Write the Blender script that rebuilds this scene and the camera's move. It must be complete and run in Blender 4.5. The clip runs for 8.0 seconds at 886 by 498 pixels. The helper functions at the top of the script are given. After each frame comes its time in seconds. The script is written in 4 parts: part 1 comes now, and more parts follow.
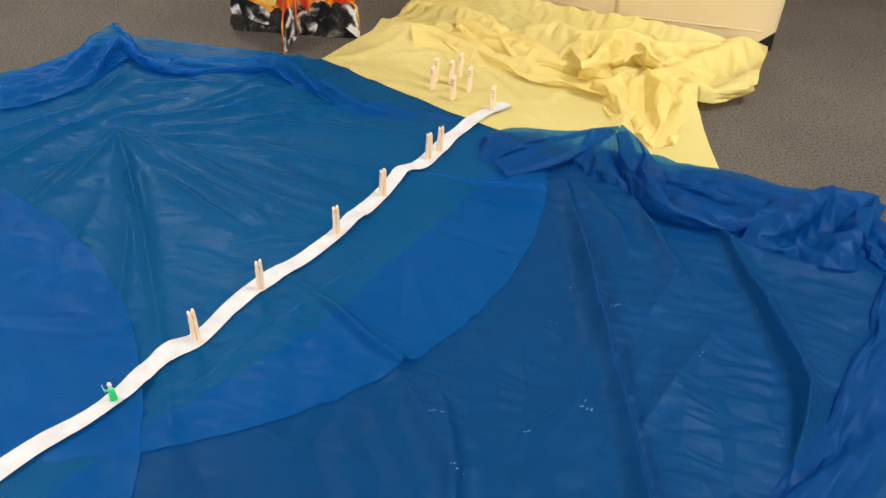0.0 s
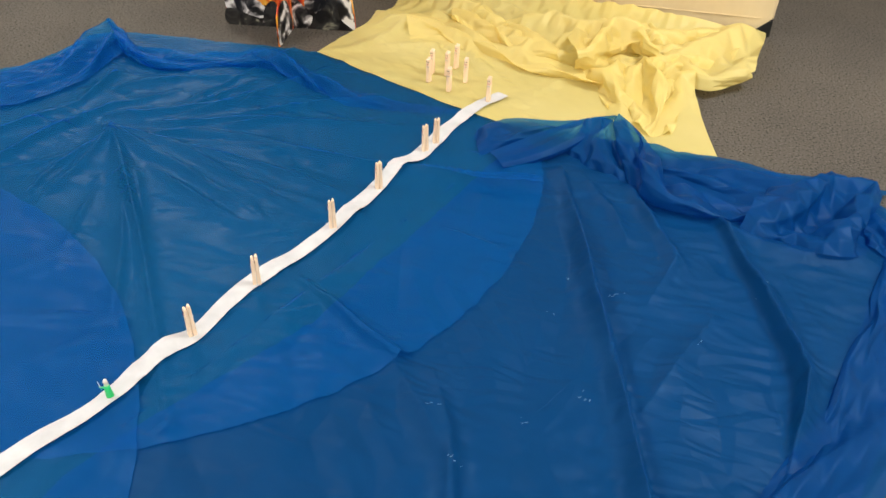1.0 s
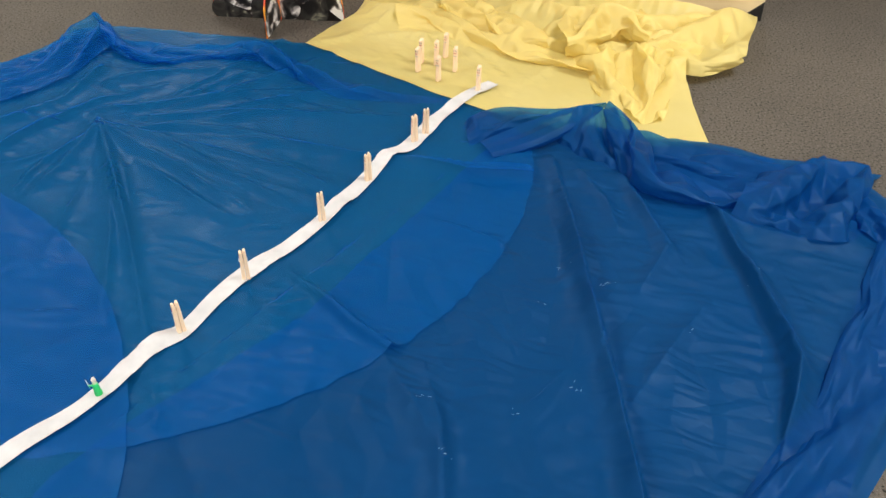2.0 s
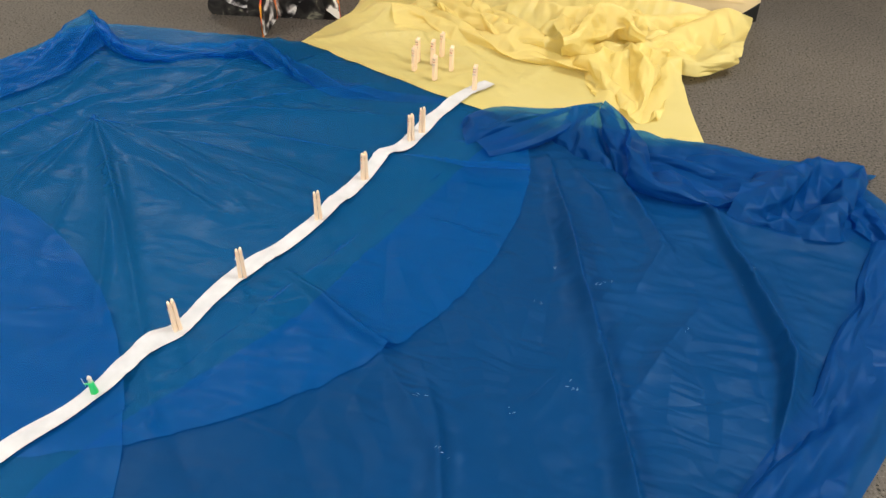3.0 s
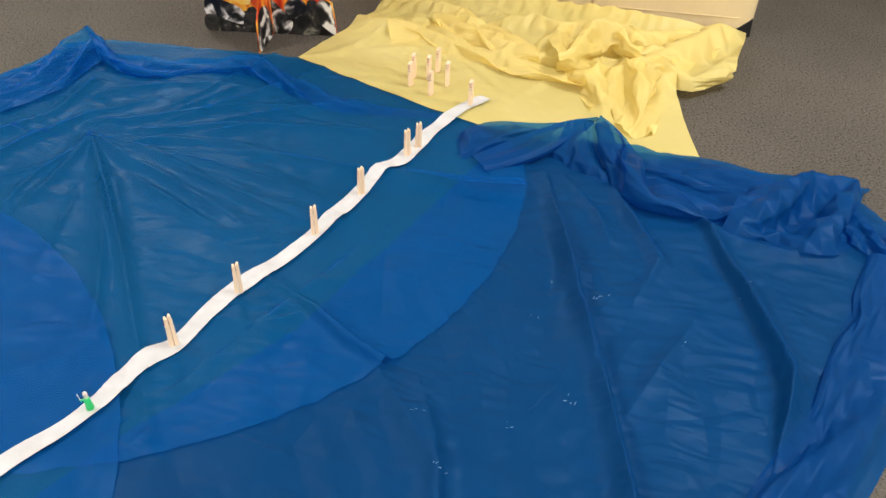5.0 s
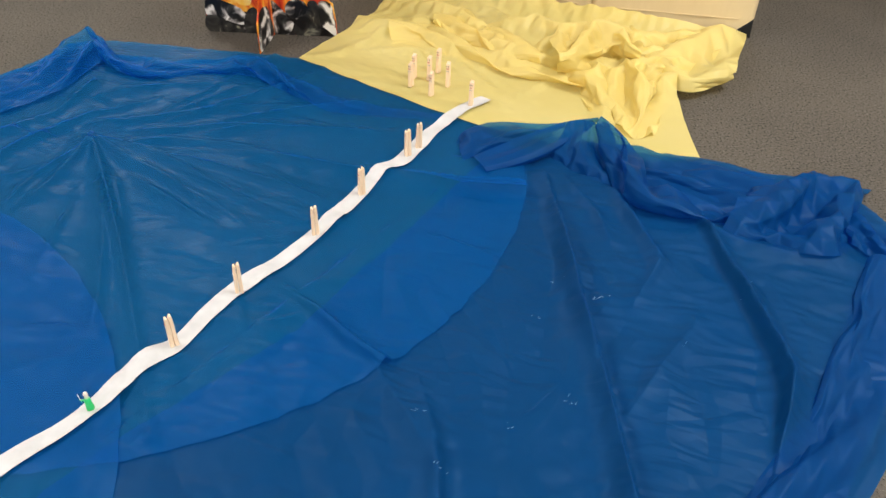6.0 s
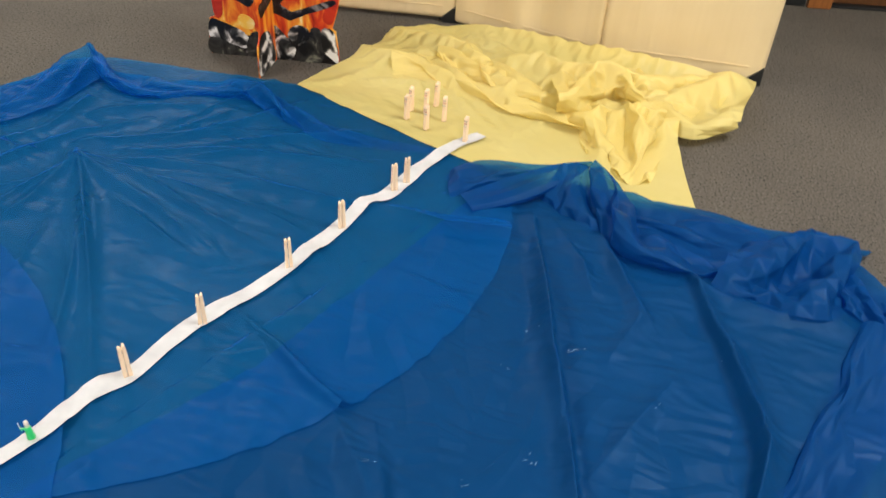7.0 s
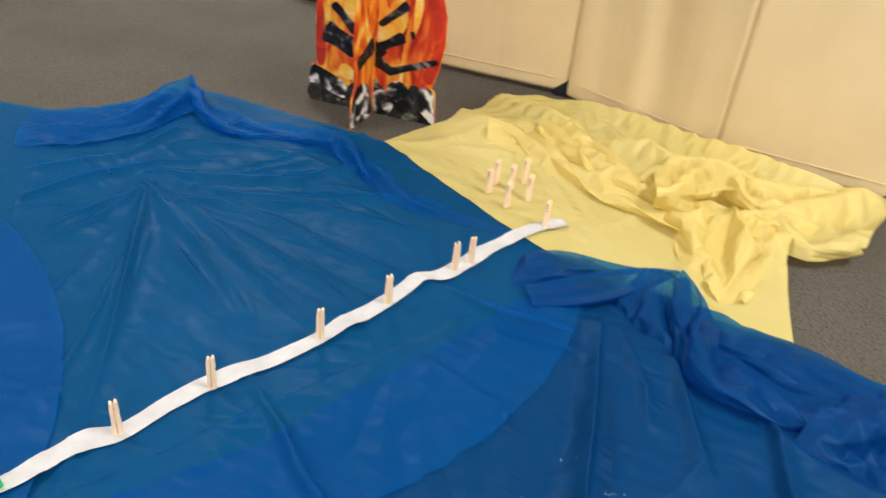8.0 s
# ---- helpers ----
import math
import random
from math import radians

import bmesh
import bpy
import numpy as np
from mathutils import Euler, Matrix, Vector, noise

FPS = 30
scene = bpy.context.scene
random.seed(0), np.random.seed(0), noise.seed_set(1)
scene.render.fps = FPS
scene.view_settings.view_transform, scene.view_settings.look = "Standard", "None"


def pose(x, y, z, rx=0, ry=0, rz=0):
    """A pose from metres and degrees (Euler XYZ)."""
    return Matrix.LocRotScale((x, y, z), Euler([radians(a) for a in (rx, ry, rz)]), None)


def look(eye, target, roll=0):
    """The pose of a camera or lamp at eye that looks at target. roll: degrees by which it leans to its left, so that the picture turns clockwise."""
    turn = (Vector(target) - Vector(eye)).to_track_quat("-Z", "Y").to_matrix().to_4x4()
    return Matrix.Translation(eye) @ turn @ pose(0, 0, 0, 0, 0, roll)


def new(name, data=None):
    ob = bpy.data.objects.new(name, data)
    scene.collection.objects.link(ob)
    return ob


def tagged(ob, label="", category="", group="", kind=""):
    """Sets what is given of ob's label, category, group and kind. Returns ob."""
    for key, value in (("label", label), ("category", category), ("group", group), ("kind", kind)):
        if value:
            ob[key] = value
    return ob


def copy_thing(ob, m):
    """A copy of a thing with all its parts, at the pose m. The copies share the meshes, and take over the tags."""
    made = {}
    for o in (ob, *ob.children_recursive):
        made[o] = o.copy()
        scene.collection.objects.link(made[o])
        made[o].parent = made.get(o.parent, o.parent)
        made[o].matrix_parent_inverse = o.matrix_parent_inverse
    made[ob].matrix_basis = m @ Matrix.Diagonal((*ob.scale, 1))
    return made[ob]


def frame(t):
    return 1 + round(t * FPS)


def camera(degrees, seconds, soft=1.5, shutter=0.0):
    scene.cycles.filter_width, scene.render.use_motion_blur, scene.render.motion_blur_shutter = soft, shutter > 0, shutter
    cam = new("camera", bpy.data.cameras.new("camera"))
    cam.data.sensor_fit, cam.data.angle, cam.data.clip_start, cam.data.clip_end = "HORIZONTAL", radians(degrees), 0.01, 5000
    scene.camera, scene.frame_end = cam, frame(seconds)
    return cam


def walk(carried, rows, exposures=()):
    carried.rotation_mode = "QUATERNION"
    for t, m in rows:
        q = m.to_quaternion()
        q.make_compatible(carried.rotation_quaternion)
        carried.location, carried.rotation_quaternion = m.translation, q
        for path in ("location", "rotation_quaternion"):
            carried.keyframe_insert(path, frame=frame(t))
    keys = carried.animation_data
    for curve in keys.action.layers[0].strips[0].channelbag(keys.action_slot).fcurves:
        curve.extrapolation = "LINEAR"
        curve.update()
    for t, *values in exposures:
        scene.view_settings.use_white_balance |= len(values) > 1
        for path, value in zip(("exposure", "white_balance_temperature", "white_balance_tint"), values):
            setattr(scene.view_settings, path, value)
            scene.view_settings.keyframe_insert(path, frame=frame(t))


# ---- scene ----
cam = camera(58.1, 8.0, shutter=0.4)
PATH = [
    (0, (-0.014, -0.191, 1.163), (-0.03, 1.374, -0.082), 2.8),
    (0.5, (-0.008, -0.189, 1.163), (-0.033, 1.37, -0.089), 2.5),
    (1, (0.0, -0.185, 1.158), (-0.022, 1.368, -0.102), 1.9),
    (1.5, (0.018, -0.173, 1.156), (-0.002, 1.364, -0.123), 1.1),
    (3, (0.013, -0.175, 1.156), (0.011, 1.36, -0.126), 1.6),
    (3.5, (0.01, -0.175, 1.155), (0.015, 1.363, -0.123), 1.9),
    (4, (0.01, -0.176, 1.156), (0.019, 1.369, -0.113), 1.9),
    (4.5, (0.01, -0.176, 1.156), (0.019, 1.378, -0.103), 1.7),
    (6, (0.009, -0.177, 1.154), (0.017, 1.384, -0.097), 1.7),
    (6.5, (0.039, -0.15, 1.153), (0.042, 1.412, -0.096), 2.0),
    (7, (0.11, -0.108, 1.149), (0.059, 1.491, -0.053), 3.6),
    (7.2, (0.151, -0.083, 1.139), (0.058, 1.534, -0.034), 4.2),
    (7.5, (0.183, -0.028, 1.127), (0.031, 1.605, -0.018), 5.4),
    (7.6, (0.189, 0.002, 1.12), (0.01, 1.641, -0.013), 5.8),
    (8, (0.227, 0.101, 1.12), (-0.135, 1.723, 0.008), 6.1),
]
walk(cam, [(t, look(e, g, r)) for t, e, g, r in PATH], exposures=[(0, 0.0), (6.5, 0.0), (7.5, -0.1), (8, -0.06)])

# ---- light: a closed room with assumed, unseen fluorescent ceiling panels ----
world = bpy.data.worlds.new("world")
scene.world = world
world.use_nodes = True
world.node_tree.nodes["Background"].inputs[0].default_value = (0.9, 0.95, 1.0, 1)
world.node_tree.nodes["Background"].inputs[1].default_value = 0.03
# Places and watts set by eye; the two beyond y = 4 add sheen.
LAMPS = [(-2.3, 1.3, 68), (1.7, 1.3, 90), (-2.0, -2.3, 50), (0.8, -2.3, 125), (-2.1, 4.7, 72), (-2.1, 6.8, 67)]
CEILING_Z = 2.7
for lx, ly, watts in LAMPS:
    ld = bpy.data.lights.new("unseen_ceiling_lamp", "AREA")
    ld.shape, ld.size, ld.size_y, ld.energy, ld.color = "RECTANGLE", 0.58, 1.18, watts, (1.0, 0.96, 0.89)
    lo = new("unseen_ceiling_lamp", ld)
    lo.matrix_world = pose(lx, ly, CEILING_Z - 0.035)


# ---- materials ----
def material(name, color, rough=0.6, spec=0.3, metal=0.0):
    m = bpy.data.materials.new(name)
    m.use_nodes = True
    b = m.node_tree.nodes["Principled BSDF"]
    b.inputs["Base Color"].default_value = (*color, 1)
    b.inputs["Roughness"].default_value = rough
    b.inputs["Specular IOR Level"].default_value = spec
    b.inputs["Metallic"].default_value = metal
    return m


def nodes_of(m):
    n = m.node_tree.nodes
    return n, m.node_tree.links, n["Principled BSDF"]


def coords(m, scale=(1, 1, 1)):
    n, l, b = nodes_of(m)
    geo = n.new("ShaderNodeNewGeometry")
    mp = n.new("ShaderNodeMapping")
    mp.inputs["Scale"].default_value = scale
    l.new(geo.outputs["Position"], mp.inputs["Vector"])
    return mp.outputs["Vector"]


def noise_tex(m, vec, scale, detail=3.0, rough=0.55):
    n, l, b = nodes_of(m)
    t = n.new("ShaderNodeTexNoise")
    t.inputs["Scale"].default_value, t.inputs["Detail"].default_value, t.inputs["Roughness"].default_value = scale, detail, rough
    l.new(vec, t.inputs["Vector"])
    return t.outputs["Fac"]


def ramp(m, fac, stops):
    n, l, b = nodes_of(m)
    r = n.new("ShaderNodeValToRGB")
    e = r.color_ramp.elements
    while len(e) < len(stops):
        e.new(0.5)
    for k, (p, c) in zip(e, stops):
        k.position, k.color = p, (*c, 1)
    l.new(fac, r.inputs["Fac"])
    return r.outputs["Color"]


def mixed(m, fac, a, b_, kind="MIX"):
    n, l, b = nodes_of(m)
    x = n.new("ShaderNodeMix")
    x.data_type, x.blend_type = "RGBA", kind
    for sock, v in ((x.inputs["Factor"], fac), (x.inputs[6], a), (x.inputs[7], b_)):
        if isinstance(v, (int, float)):
            sock.default_value = v
        elif isinstance(v, tuple):
            sock.default_value = (*v, 1)
        else:
            l.new(v, sock)
    return x.outputs[2]


def bumped(m, height, strength, distance, inner=None):
    n, l, b = nodes_of(m)
    bp = n.new("ShaderNodeBump")
    bp.inputs["Strength"].default_value, bp.inputs["Distance"].default_value = strength, distance
    l.new(height, bp.inputs["Height"])
    if inner:
        l.new(inner, bp.inputs["Normal"])
    l.new(bp.outputs["Normal"], b.inputs["Normal"])
    return bp.outputs["Normal"]


def plastic_sheet(name, dark, light, clear, through_tint, glow, rough, relief, gloss=(1, 1, 1), spec=0.3):
    """Thin plastic film: coloured, glossy, partly see-through and letting light through."""
    m = material(name, dark, rough, spec)
    n, l, b = nodes_of(m)
    b.inputs["Specular Tint"].default_value = (*gloss, 1)
    v = coords(m)
    broad = noise_tex(m, v, 3.0, 4)
    l.new(ramp(m, broad, [(0.3, dark), (0.7, light)]), b.inputs["Base Color"])
    wide = noise_tex(m, v, 14, 3, 0.5)
    warp = n.new("ShaderNodeTexNoise")
    warp.inputs["Scale"].default_value, warp.inputs["Detail"].default_value = 5.0, 2.0
    l.new(v, warp.inputs["Vector"])
    bent = n.new("ShaderNodeVectorMath")
    bent.operation = "MULTIPLY_ADD"
    bent.inputs[1].default_value = (0.16, 0.16, 0.16)
    l.new(warp.outputs["Color"], bent.inputs[0])
    l.new(v, bent.inputs[2])
    normal = None
    for size, deep in ((6.0, 0.005), (19.0, 0.0022)):
        cells = n.new("ShaderNodeTexVoronoi")
        cells.inputs["Scale"].default_value = size
        l.new(bent.outputs[0], cells.inputs["Vector"])
        normal = bumped(m, cells.outputs["Distance"], relief, deep, normal)
    l.new(ramp(m, wide, [(0.3, (rough - 0.08,) * 3), (0.7, (rough + 0.1,) * 3)]), b.inputs["Roughness"])
    tr = n.new("ShaderNodeBsdfTranslucent")
    tr.inputs["Color"].default_value = (*[0.6 * q + 0.3 * t for q, t in zip(light, through_tint)], 1)
    l.new(normal, tr.inputs["Normal"])
    tp = n.new("ShaderNodeBsdfTransparent")
    tp.inputs["Color"].default_value = (*through_tint, 1)
    m1, m2 = n.new("ShaderNodeMixShader"), n.new("ShaderNodeMixShader")
    m1.inputs[0].default_value, m2.inputs[0].default_value = glow, clear
    l.new(b.outputs[0], m1.inputs[1])
    l.new(tr.outputs[0], m1.inputs[2])
    l.new(m1.outputs[0], m2.inputs[1])
    l.new(tp.outputs[0], m2.inputs[2])
    l.new(m2.outputs[0], n["Material Output"].inputs["Surface"])
    return m


BLUE = plastic_sheet("blue_plastic", (0.003, 0.132, 0.40), (0.004, 0.150, 0.46), 0.59, (0.14, 0.60, 0.99), 0.22, 0.42, 0.8, (0.55, 0.8, 1.0), 0.2)
NAVY = plastic_sheet("deep_blue_plastic", (0.002, 0.070, 0.245), (0.003, 0.082, 0.29), 0.42, (0.12, 0.47, 0.95), 0.24, 0.46, 0.9, (0.55, 0.8, 1.0), 0.2)
YELLOW = plastic_sheet("yellow_plastic", (0.87, 0.73, 0.26), (0.92, 0.79, 0.33), 0.16, (1.0, 0.85, 0.35), 0.3, 0.42, 0.4)

CARPET = material("carpet", (0.1, 0.09, 0.08), 0.95, 0.1)
_v = coords(CARPET)
_sp = noise_tex(CARPET, _v, 150, 2, 0.7)
_c = ramp(CARPET, _sp, [(0.35, (0.018, 0.019, 0.017)), (0.42, (0.098, 0.088, 0.077)), (0.6, (0.119, 0.107, 0.095)), (0.72, (0.185, 0.172, 0.152))])
_br = ramp(CARPET, noise_tex(CARPET, _v, 2.2, 4), [(0.3, (0.86, 0.86, 0.86)), (0.7, (1.08, 1.07, 1.05))])
nodes_of(CARPET)[1].new(mixed(CARPET, 1.0, _c, _br, "MULTIPLY"), nodes_of(CARPET)[2].inputs["Base Color"])
bumped(CARPET, noise_tex(CARPET, _v, 260, 2, 0.7), 0.7, 0.004)

WALL = material("wall_paint", (0.74, 0.7, 0.62), 0.8, 0.2)
bumped(WALL, noise_tex(WALL, coords(WALL), 140, 2), 0.15, 0.002)
CEILING = material("ceiling_tile", (0.8, 0.8, 0.78), 0.9, 0.1)
bumped(CEILING, noise_tex(CEILING, coords(CEILING), 90, 3), 0.4, 0.003)
BLACK = material("black_rubber", (0.012, 0.013, 0.014), 0.55, 0.3)
bumped(BLACK, noise_tex(BLACK, coords(BLACK), 120, 2), 0.1, 0.001)


def wood(name, a, b_, rough, grain):
    m = material(name, a, rough, 0.3)
    n, l, b = nodes_of(m)
    v = coords(m, grain)
    f = noise_tex(m, v, 1.0, 5, 0.65)
    l.new(ramp(m, f, [(0.3, a), (0.7, b_)]), b.inputs["Base Color"])
    bumped(m, f, 0.12, 0.001)
    return m


OAK = wood("stained_oak", (0.2, 0.068, 0.018), (0.33, 0.125, 0.035), 0.4, (60, 60, 3))
DOOR_WOOD = wood("dark_door_wood", (0.075, 0.032, 0.012), (0.12, 0.05, 0.018), 0.4, (50, 50, 2.5))
PEG_WOOD = wood("pale_birch", (0.92, 0.67, 0.45), (0.95, 0.76, 0.56), 0.6, (500, 500, 60))
STEEL = material("spring_steel", (0.5, 0.48, 0.45), 0.35, 0.5, 1.0)
INK = material("dark_ink", (0.03, 0.018, 0.016), 0.6)
RED_INK = material("red_ink", (0.42, 0.06, 0.04), 0.6)

PAPER = material("white_crepe_paper", (0.6, 0.6, 0.6), 0.85, 0.1)
_pv = coords(PAPER)
nodes_of(PAPER)[1].new(ramp(PAPER, noise_tex(PAPER, _pv, 22, 4), [(0.3, (0.5, 0.5, 0.52)), (0.7, (0.61, 0.61, 0.635))]), nodes_of(PAPER)[2].inputs["Base Color"])
bumped(PAPER, noise_tex(PAPER, coords(PAPER, (900, 250, 1)), 1.0, 2), 0.35, 0.0008)

VINYL = material("cream_vinyl", (0.7, 0.55, 0.32), 0.5, 0.3)
_vv = coords(VINYL)
nodes_of(VINYL)[1].new(ramp(VINYL, noise_tex(VINYL, _vv, 2.5, 4), [(0.3, (0.66, 0.52, 0.30)), (0.7, (0.74, 0.6, 0.37))]), nodes_of(VINYL)[2].inputs["Base Color"])
_f1 = bumped(VINYL, noise_tex(VINYL, coords(VINYL, (14, 14, 1.0)), 1.0, 2), 0.35, 0.02)
bumped(VINYL, noise_tex(VINYL, _vv, 420, 2), 0.12, 0.0008, _f1)


# ---- mesh helpers ----
def smooth(me):
    me.polygons.foreach_set("use_smooth", np.ones(len(me.polygons), bool))
    return me


def empty(name, x=0, y=0, z=0):
    ob = new(name)
    ob.location = (x, y, z)
    return ob


def part(name, data, mat, parent=None, label=""):
    """Links a bmesh or a mesh as one object under a thing or part; its coordinates are the parent's own."""
    if isinstance(data, bmesh.types.BMesh):
        me = bpy.data.meshes.new(name)
        data.to_mesh(me)
        data.free()
    else:
        me = data
    if mat and not me.materials:
        me.materials.append(mat)
    ob = new(name, me)
    ob.parent = parent
    if label:
        ob["label"] = label
    return ob


def raw(name, verts, faces):
    me = bpy.data.meshes.new(name)
    me.from_pydata([tuple(p) for p in verts], [], [tuple(f) for f in faces])
    return smooth(me)


def box_bm(x0, x1, y0, y1, z0, z1, bevel=0.0, seg=2):
    bm = bmesh.new()
    bmesh.ops.create_cube(bm, size=1, matrix=Matrix.Translation(((x0 + x1) / 2, (y0 + y1) / 2, (z0 + z1) / 2)) @ Matrix.Diagonal((x1 - x0, y1 - y0, z1 - z0, 1)))
    if bevel:
        bmesh.ops.bevel(bm, geom=bm.edges[:], offset=bevel, segments=seg, affect="EDGES", profile=0.5)
    return bm


def slab_bm(outline, thick, m=None, bevel=0.0):
    """An outline in x, z, given depth along y."""
    bm = bmesh.new()
    f = bm.faces.new([bm.verts.new((x, -thick / 2, z)) for x, z in outline])
    ex = bmesh.ops.extrude_face_region(bm, geom=[f])
    bmesh.ops.translate(bm, verts=[v for v in ex["geom"] if isinstance(v, bmesh.types.BMVert)], vec=(0, thick, 0))
    bmesh.ops.recalc_face_normals(bm, faces=bm.faces[:])
    if bevel:
        bmesh.ops.bevel(bm, geom=bm.edges[:], offset=bevel, segments=1, affect="EDGES")
    if m:
        bmesh.ops.transform(bm, matrix=m, verts=bm.verts[:])
    return bm


# creased noise: random heights on a lattice of triangles, so that flat facets meet in sharp creases
TABLE = np.random.RandomState(7).rand(64, 64) * 2 - 1


def facets(x, y, size, seed=0, bend=0.35):
    u = x / size + seed * 7.31 + bend * np.sin(2.1 * y / size + seed)
    v = y / size + seed * 3.77 + bend * np.sin(1.7 * x / size + 2 * seed)
    i, j = np.floor(u).astype(int), np.floor(v).astype(int)
    a, b = u - i, v - j
    t = lambda p, q: TABLE[p % 64, q % 64]
    h00, h10, h01, h11 = t(i, j), t(i + 1, j), t(i, j + 1), t(i + 1, j + 1)
    return np.where(a + b < 1, h00 + (h10 - h00) * a + (h01 - h00) * b, h11 + (h01 - h11) * (1 - a) + (h10 - h11) * (1 - b))


def ridge(x, y, line, width, power=1.3, lean=0.0):
    """Height of a fold along a line of (x, y, height); lean makes one flank wide and the other steep."""
    out = np.zeros_like(x)
    for (x0, y0, a0), (x1, y1, a1) in zip(line, line[1:]):
        dx, dy = x1 - x0, y1 - y0
        s = np.clip(((x - x0) * dx + (y - y0) * dy) / (dx * dx + dy * dy), 0, 1)
        d = np.hypot(x - x0 - s * dx, y - y0 - s * dy)
        w = width * np.where(dx * (y - y0) - dy * (x - x0) > 0, 1 + lean, 1 - lean)
        out = np.maximum(out, (a0 + (a1 - a0) * s) * np.exp(-((d / w) ** power)))
    return out


def spline(pts, step):
    """Points along a smooth line through pts, of any dimension, about step apart."""
    p = np.array(pts, float)
    p = np.vstack([2 * p[0] - p[1], p, 2 * p[-1] - p[-2]])
    out = []
    for k in range(1, len(p) - 2):
        n = max(2, int(np.linalg.norm(p[k + 1][:3] - p[k][:3]) / step))
        t = np.linspace(0, 1, n, endpoint=False)[:, None]
        a, b, c, d = p[k - 1], p[k], p[k + 1], p[k + 2]
        out.append(0.5 * (2 * b + (c - a) * t + (2 * a - 5 * b + 4 * c - d) * t**2 + (3 * b - a - 3 * c + d) * t**3))
    return np.vstack(out + [p[-2][None]])


def sheet_mesh(name, centre, outline, height, rings, spokes, wobble=0.0):
    """A cloth spread from a centre to its outline, at height(x, y)."""
    o = np.array(outline, float)
    o2 = np.roll(o, -1, 0)
    ang = np.linspace(0, 2 * math.pi, spokes, endpoint=False)
    far = np.full(spokes, 50.0)
    for (ax, ay), (bx, by) in zip(o, o2):
        ex, ey, cx, cy = bx - ax, by - ay, ax - centre[0], ay - centre[1]
        den = np.cos(ang) * ey - np.sin(ang) * ex
        den = np.where(np.abs(den) < 1e-9, 1e-9, den)
        r, s = (cx * ey - cy * ex) / den, (cx * np.sin(ang) - cy * np.cos(ang)) / den
        far = np.where((r > 0) & (s >= -1e-6) & (s <= 1 + 1e-6), np.minimum(far, r), far)
    far = far + wobble * (np.sin(ang * 37) * 0.4 + facets(ang * 8, ang * 0, 0.25, 3))
    t = np.sqrt(np.linspace(0, 1, rings + 1)[1:]) * 0.4 + np.linspace(0, 1, rings + 1)[1:] * 0.6
    x = centre[0] + np.outer(t, far * np.cos(ang))
    y = centre[1] + np.outer(t, far * np.sin(ang))
    z = height(x, y)
    cz = height(np.array([centre[0]]), np.array([centre[1]]))[0]
    verts = np.vstack([[(centre[0], centre[1], cz)], np.stack([x.ravel(), y.ravel(), z.ravel()], 1)])
    k = np.arange(spokes)
    k2 = (k + 1) % spokes
    faces = [(0, 1 + a, 1 + b) for a, b in zip(k.tolist(), k2.tolist())]
    for r in range(rings - 1):
        lo, hi = 1 + r * spokes, 1 + (r + 1) * spokes
        faces += np.stack([lo + k, hi + k, hi + k2, lo + k2], 1).tolist()
    return raw(name, verts.tolist(), faces)


def tug(P, a, b, rest, k):
    """Draws the pairs of points P[a], P[b] to their rest length."""
    d = P[b] - P[a]
    c = (0.5 * k * (1 - rest / (np.linalg.norm(d, axis=-1) + 1e-9)))[..., None] * d
    P[a] += c
    P[b] -= c


def settle(P, ru, rv, steps=200, bend=0.2, hold=0.01, ground=None, fall_by=0.0002):
    """Lets a grid of cloth that is longer (rest lengths ru, rv) than the shape it lies in buckle and come to rest."""
    T, old = P.copy(), P.copy()
    n, m = P.shape[:2]
    diag = np.sqrt(((ru[:, 1:] + ru[:, :-1]) / 2) ** 2 + ((rv[1:] + rv[:-1]) / 2) ** 2)
    low = np.full((n, m), 0.005)
    hold = np.broadcast_to(hold, (n, m))[..., None]
    I2, J2 = np.arange(n - 2), np.arange(m - 2)
    for step in range(steps):
        P, old = P + 0.88 * (P - old) - (0, 0, fall_by), P
        for o in (0, 1):
            e = (n - o) // 2
            a, b = slice(o, o + 2 * e, 2), slice(o + 1, o + 2 * e, 2)
            tug(P, (a, slice(None)), (b, slice(None)), ru[o::2][:e], 1.0)
            tug(P, (a, slice(0, m - 1)), (b, slice(1, m)), diag[o::2][:e], 0.6)
            tug(P, (a, slice(1, m)), (b, slice(0, m - 1)), diag[o::2][:e], 0.6)
            e = (m - o) // 2
            a, b = slice(o, o + 2 * e, 2), slice(o + 1, o + 2 * e, 2)
            tug(P, (slice(None), a), (slice(None), b), rv[:, o::2][:, :e], 1.0)
            i = I2[(I2 // 2) % 2 == o]
            tug(P, i, i + 2, ru[i] + ru[i + 1], bend)
            j = J2[(J2 // 2) % 2 == o]
            tug(P, (slice(None), j), (slice(None), j + 2), rv[:, j] + rv[:, j + 1], bend)
        P = P + hold * (T - P)
        if ground and step % 20 == 0:
            low = ground(P[..., 0], P[..., 1]) + 0.003
        P[..., 2] = np.maximum(P[..., 2], low)
    return P


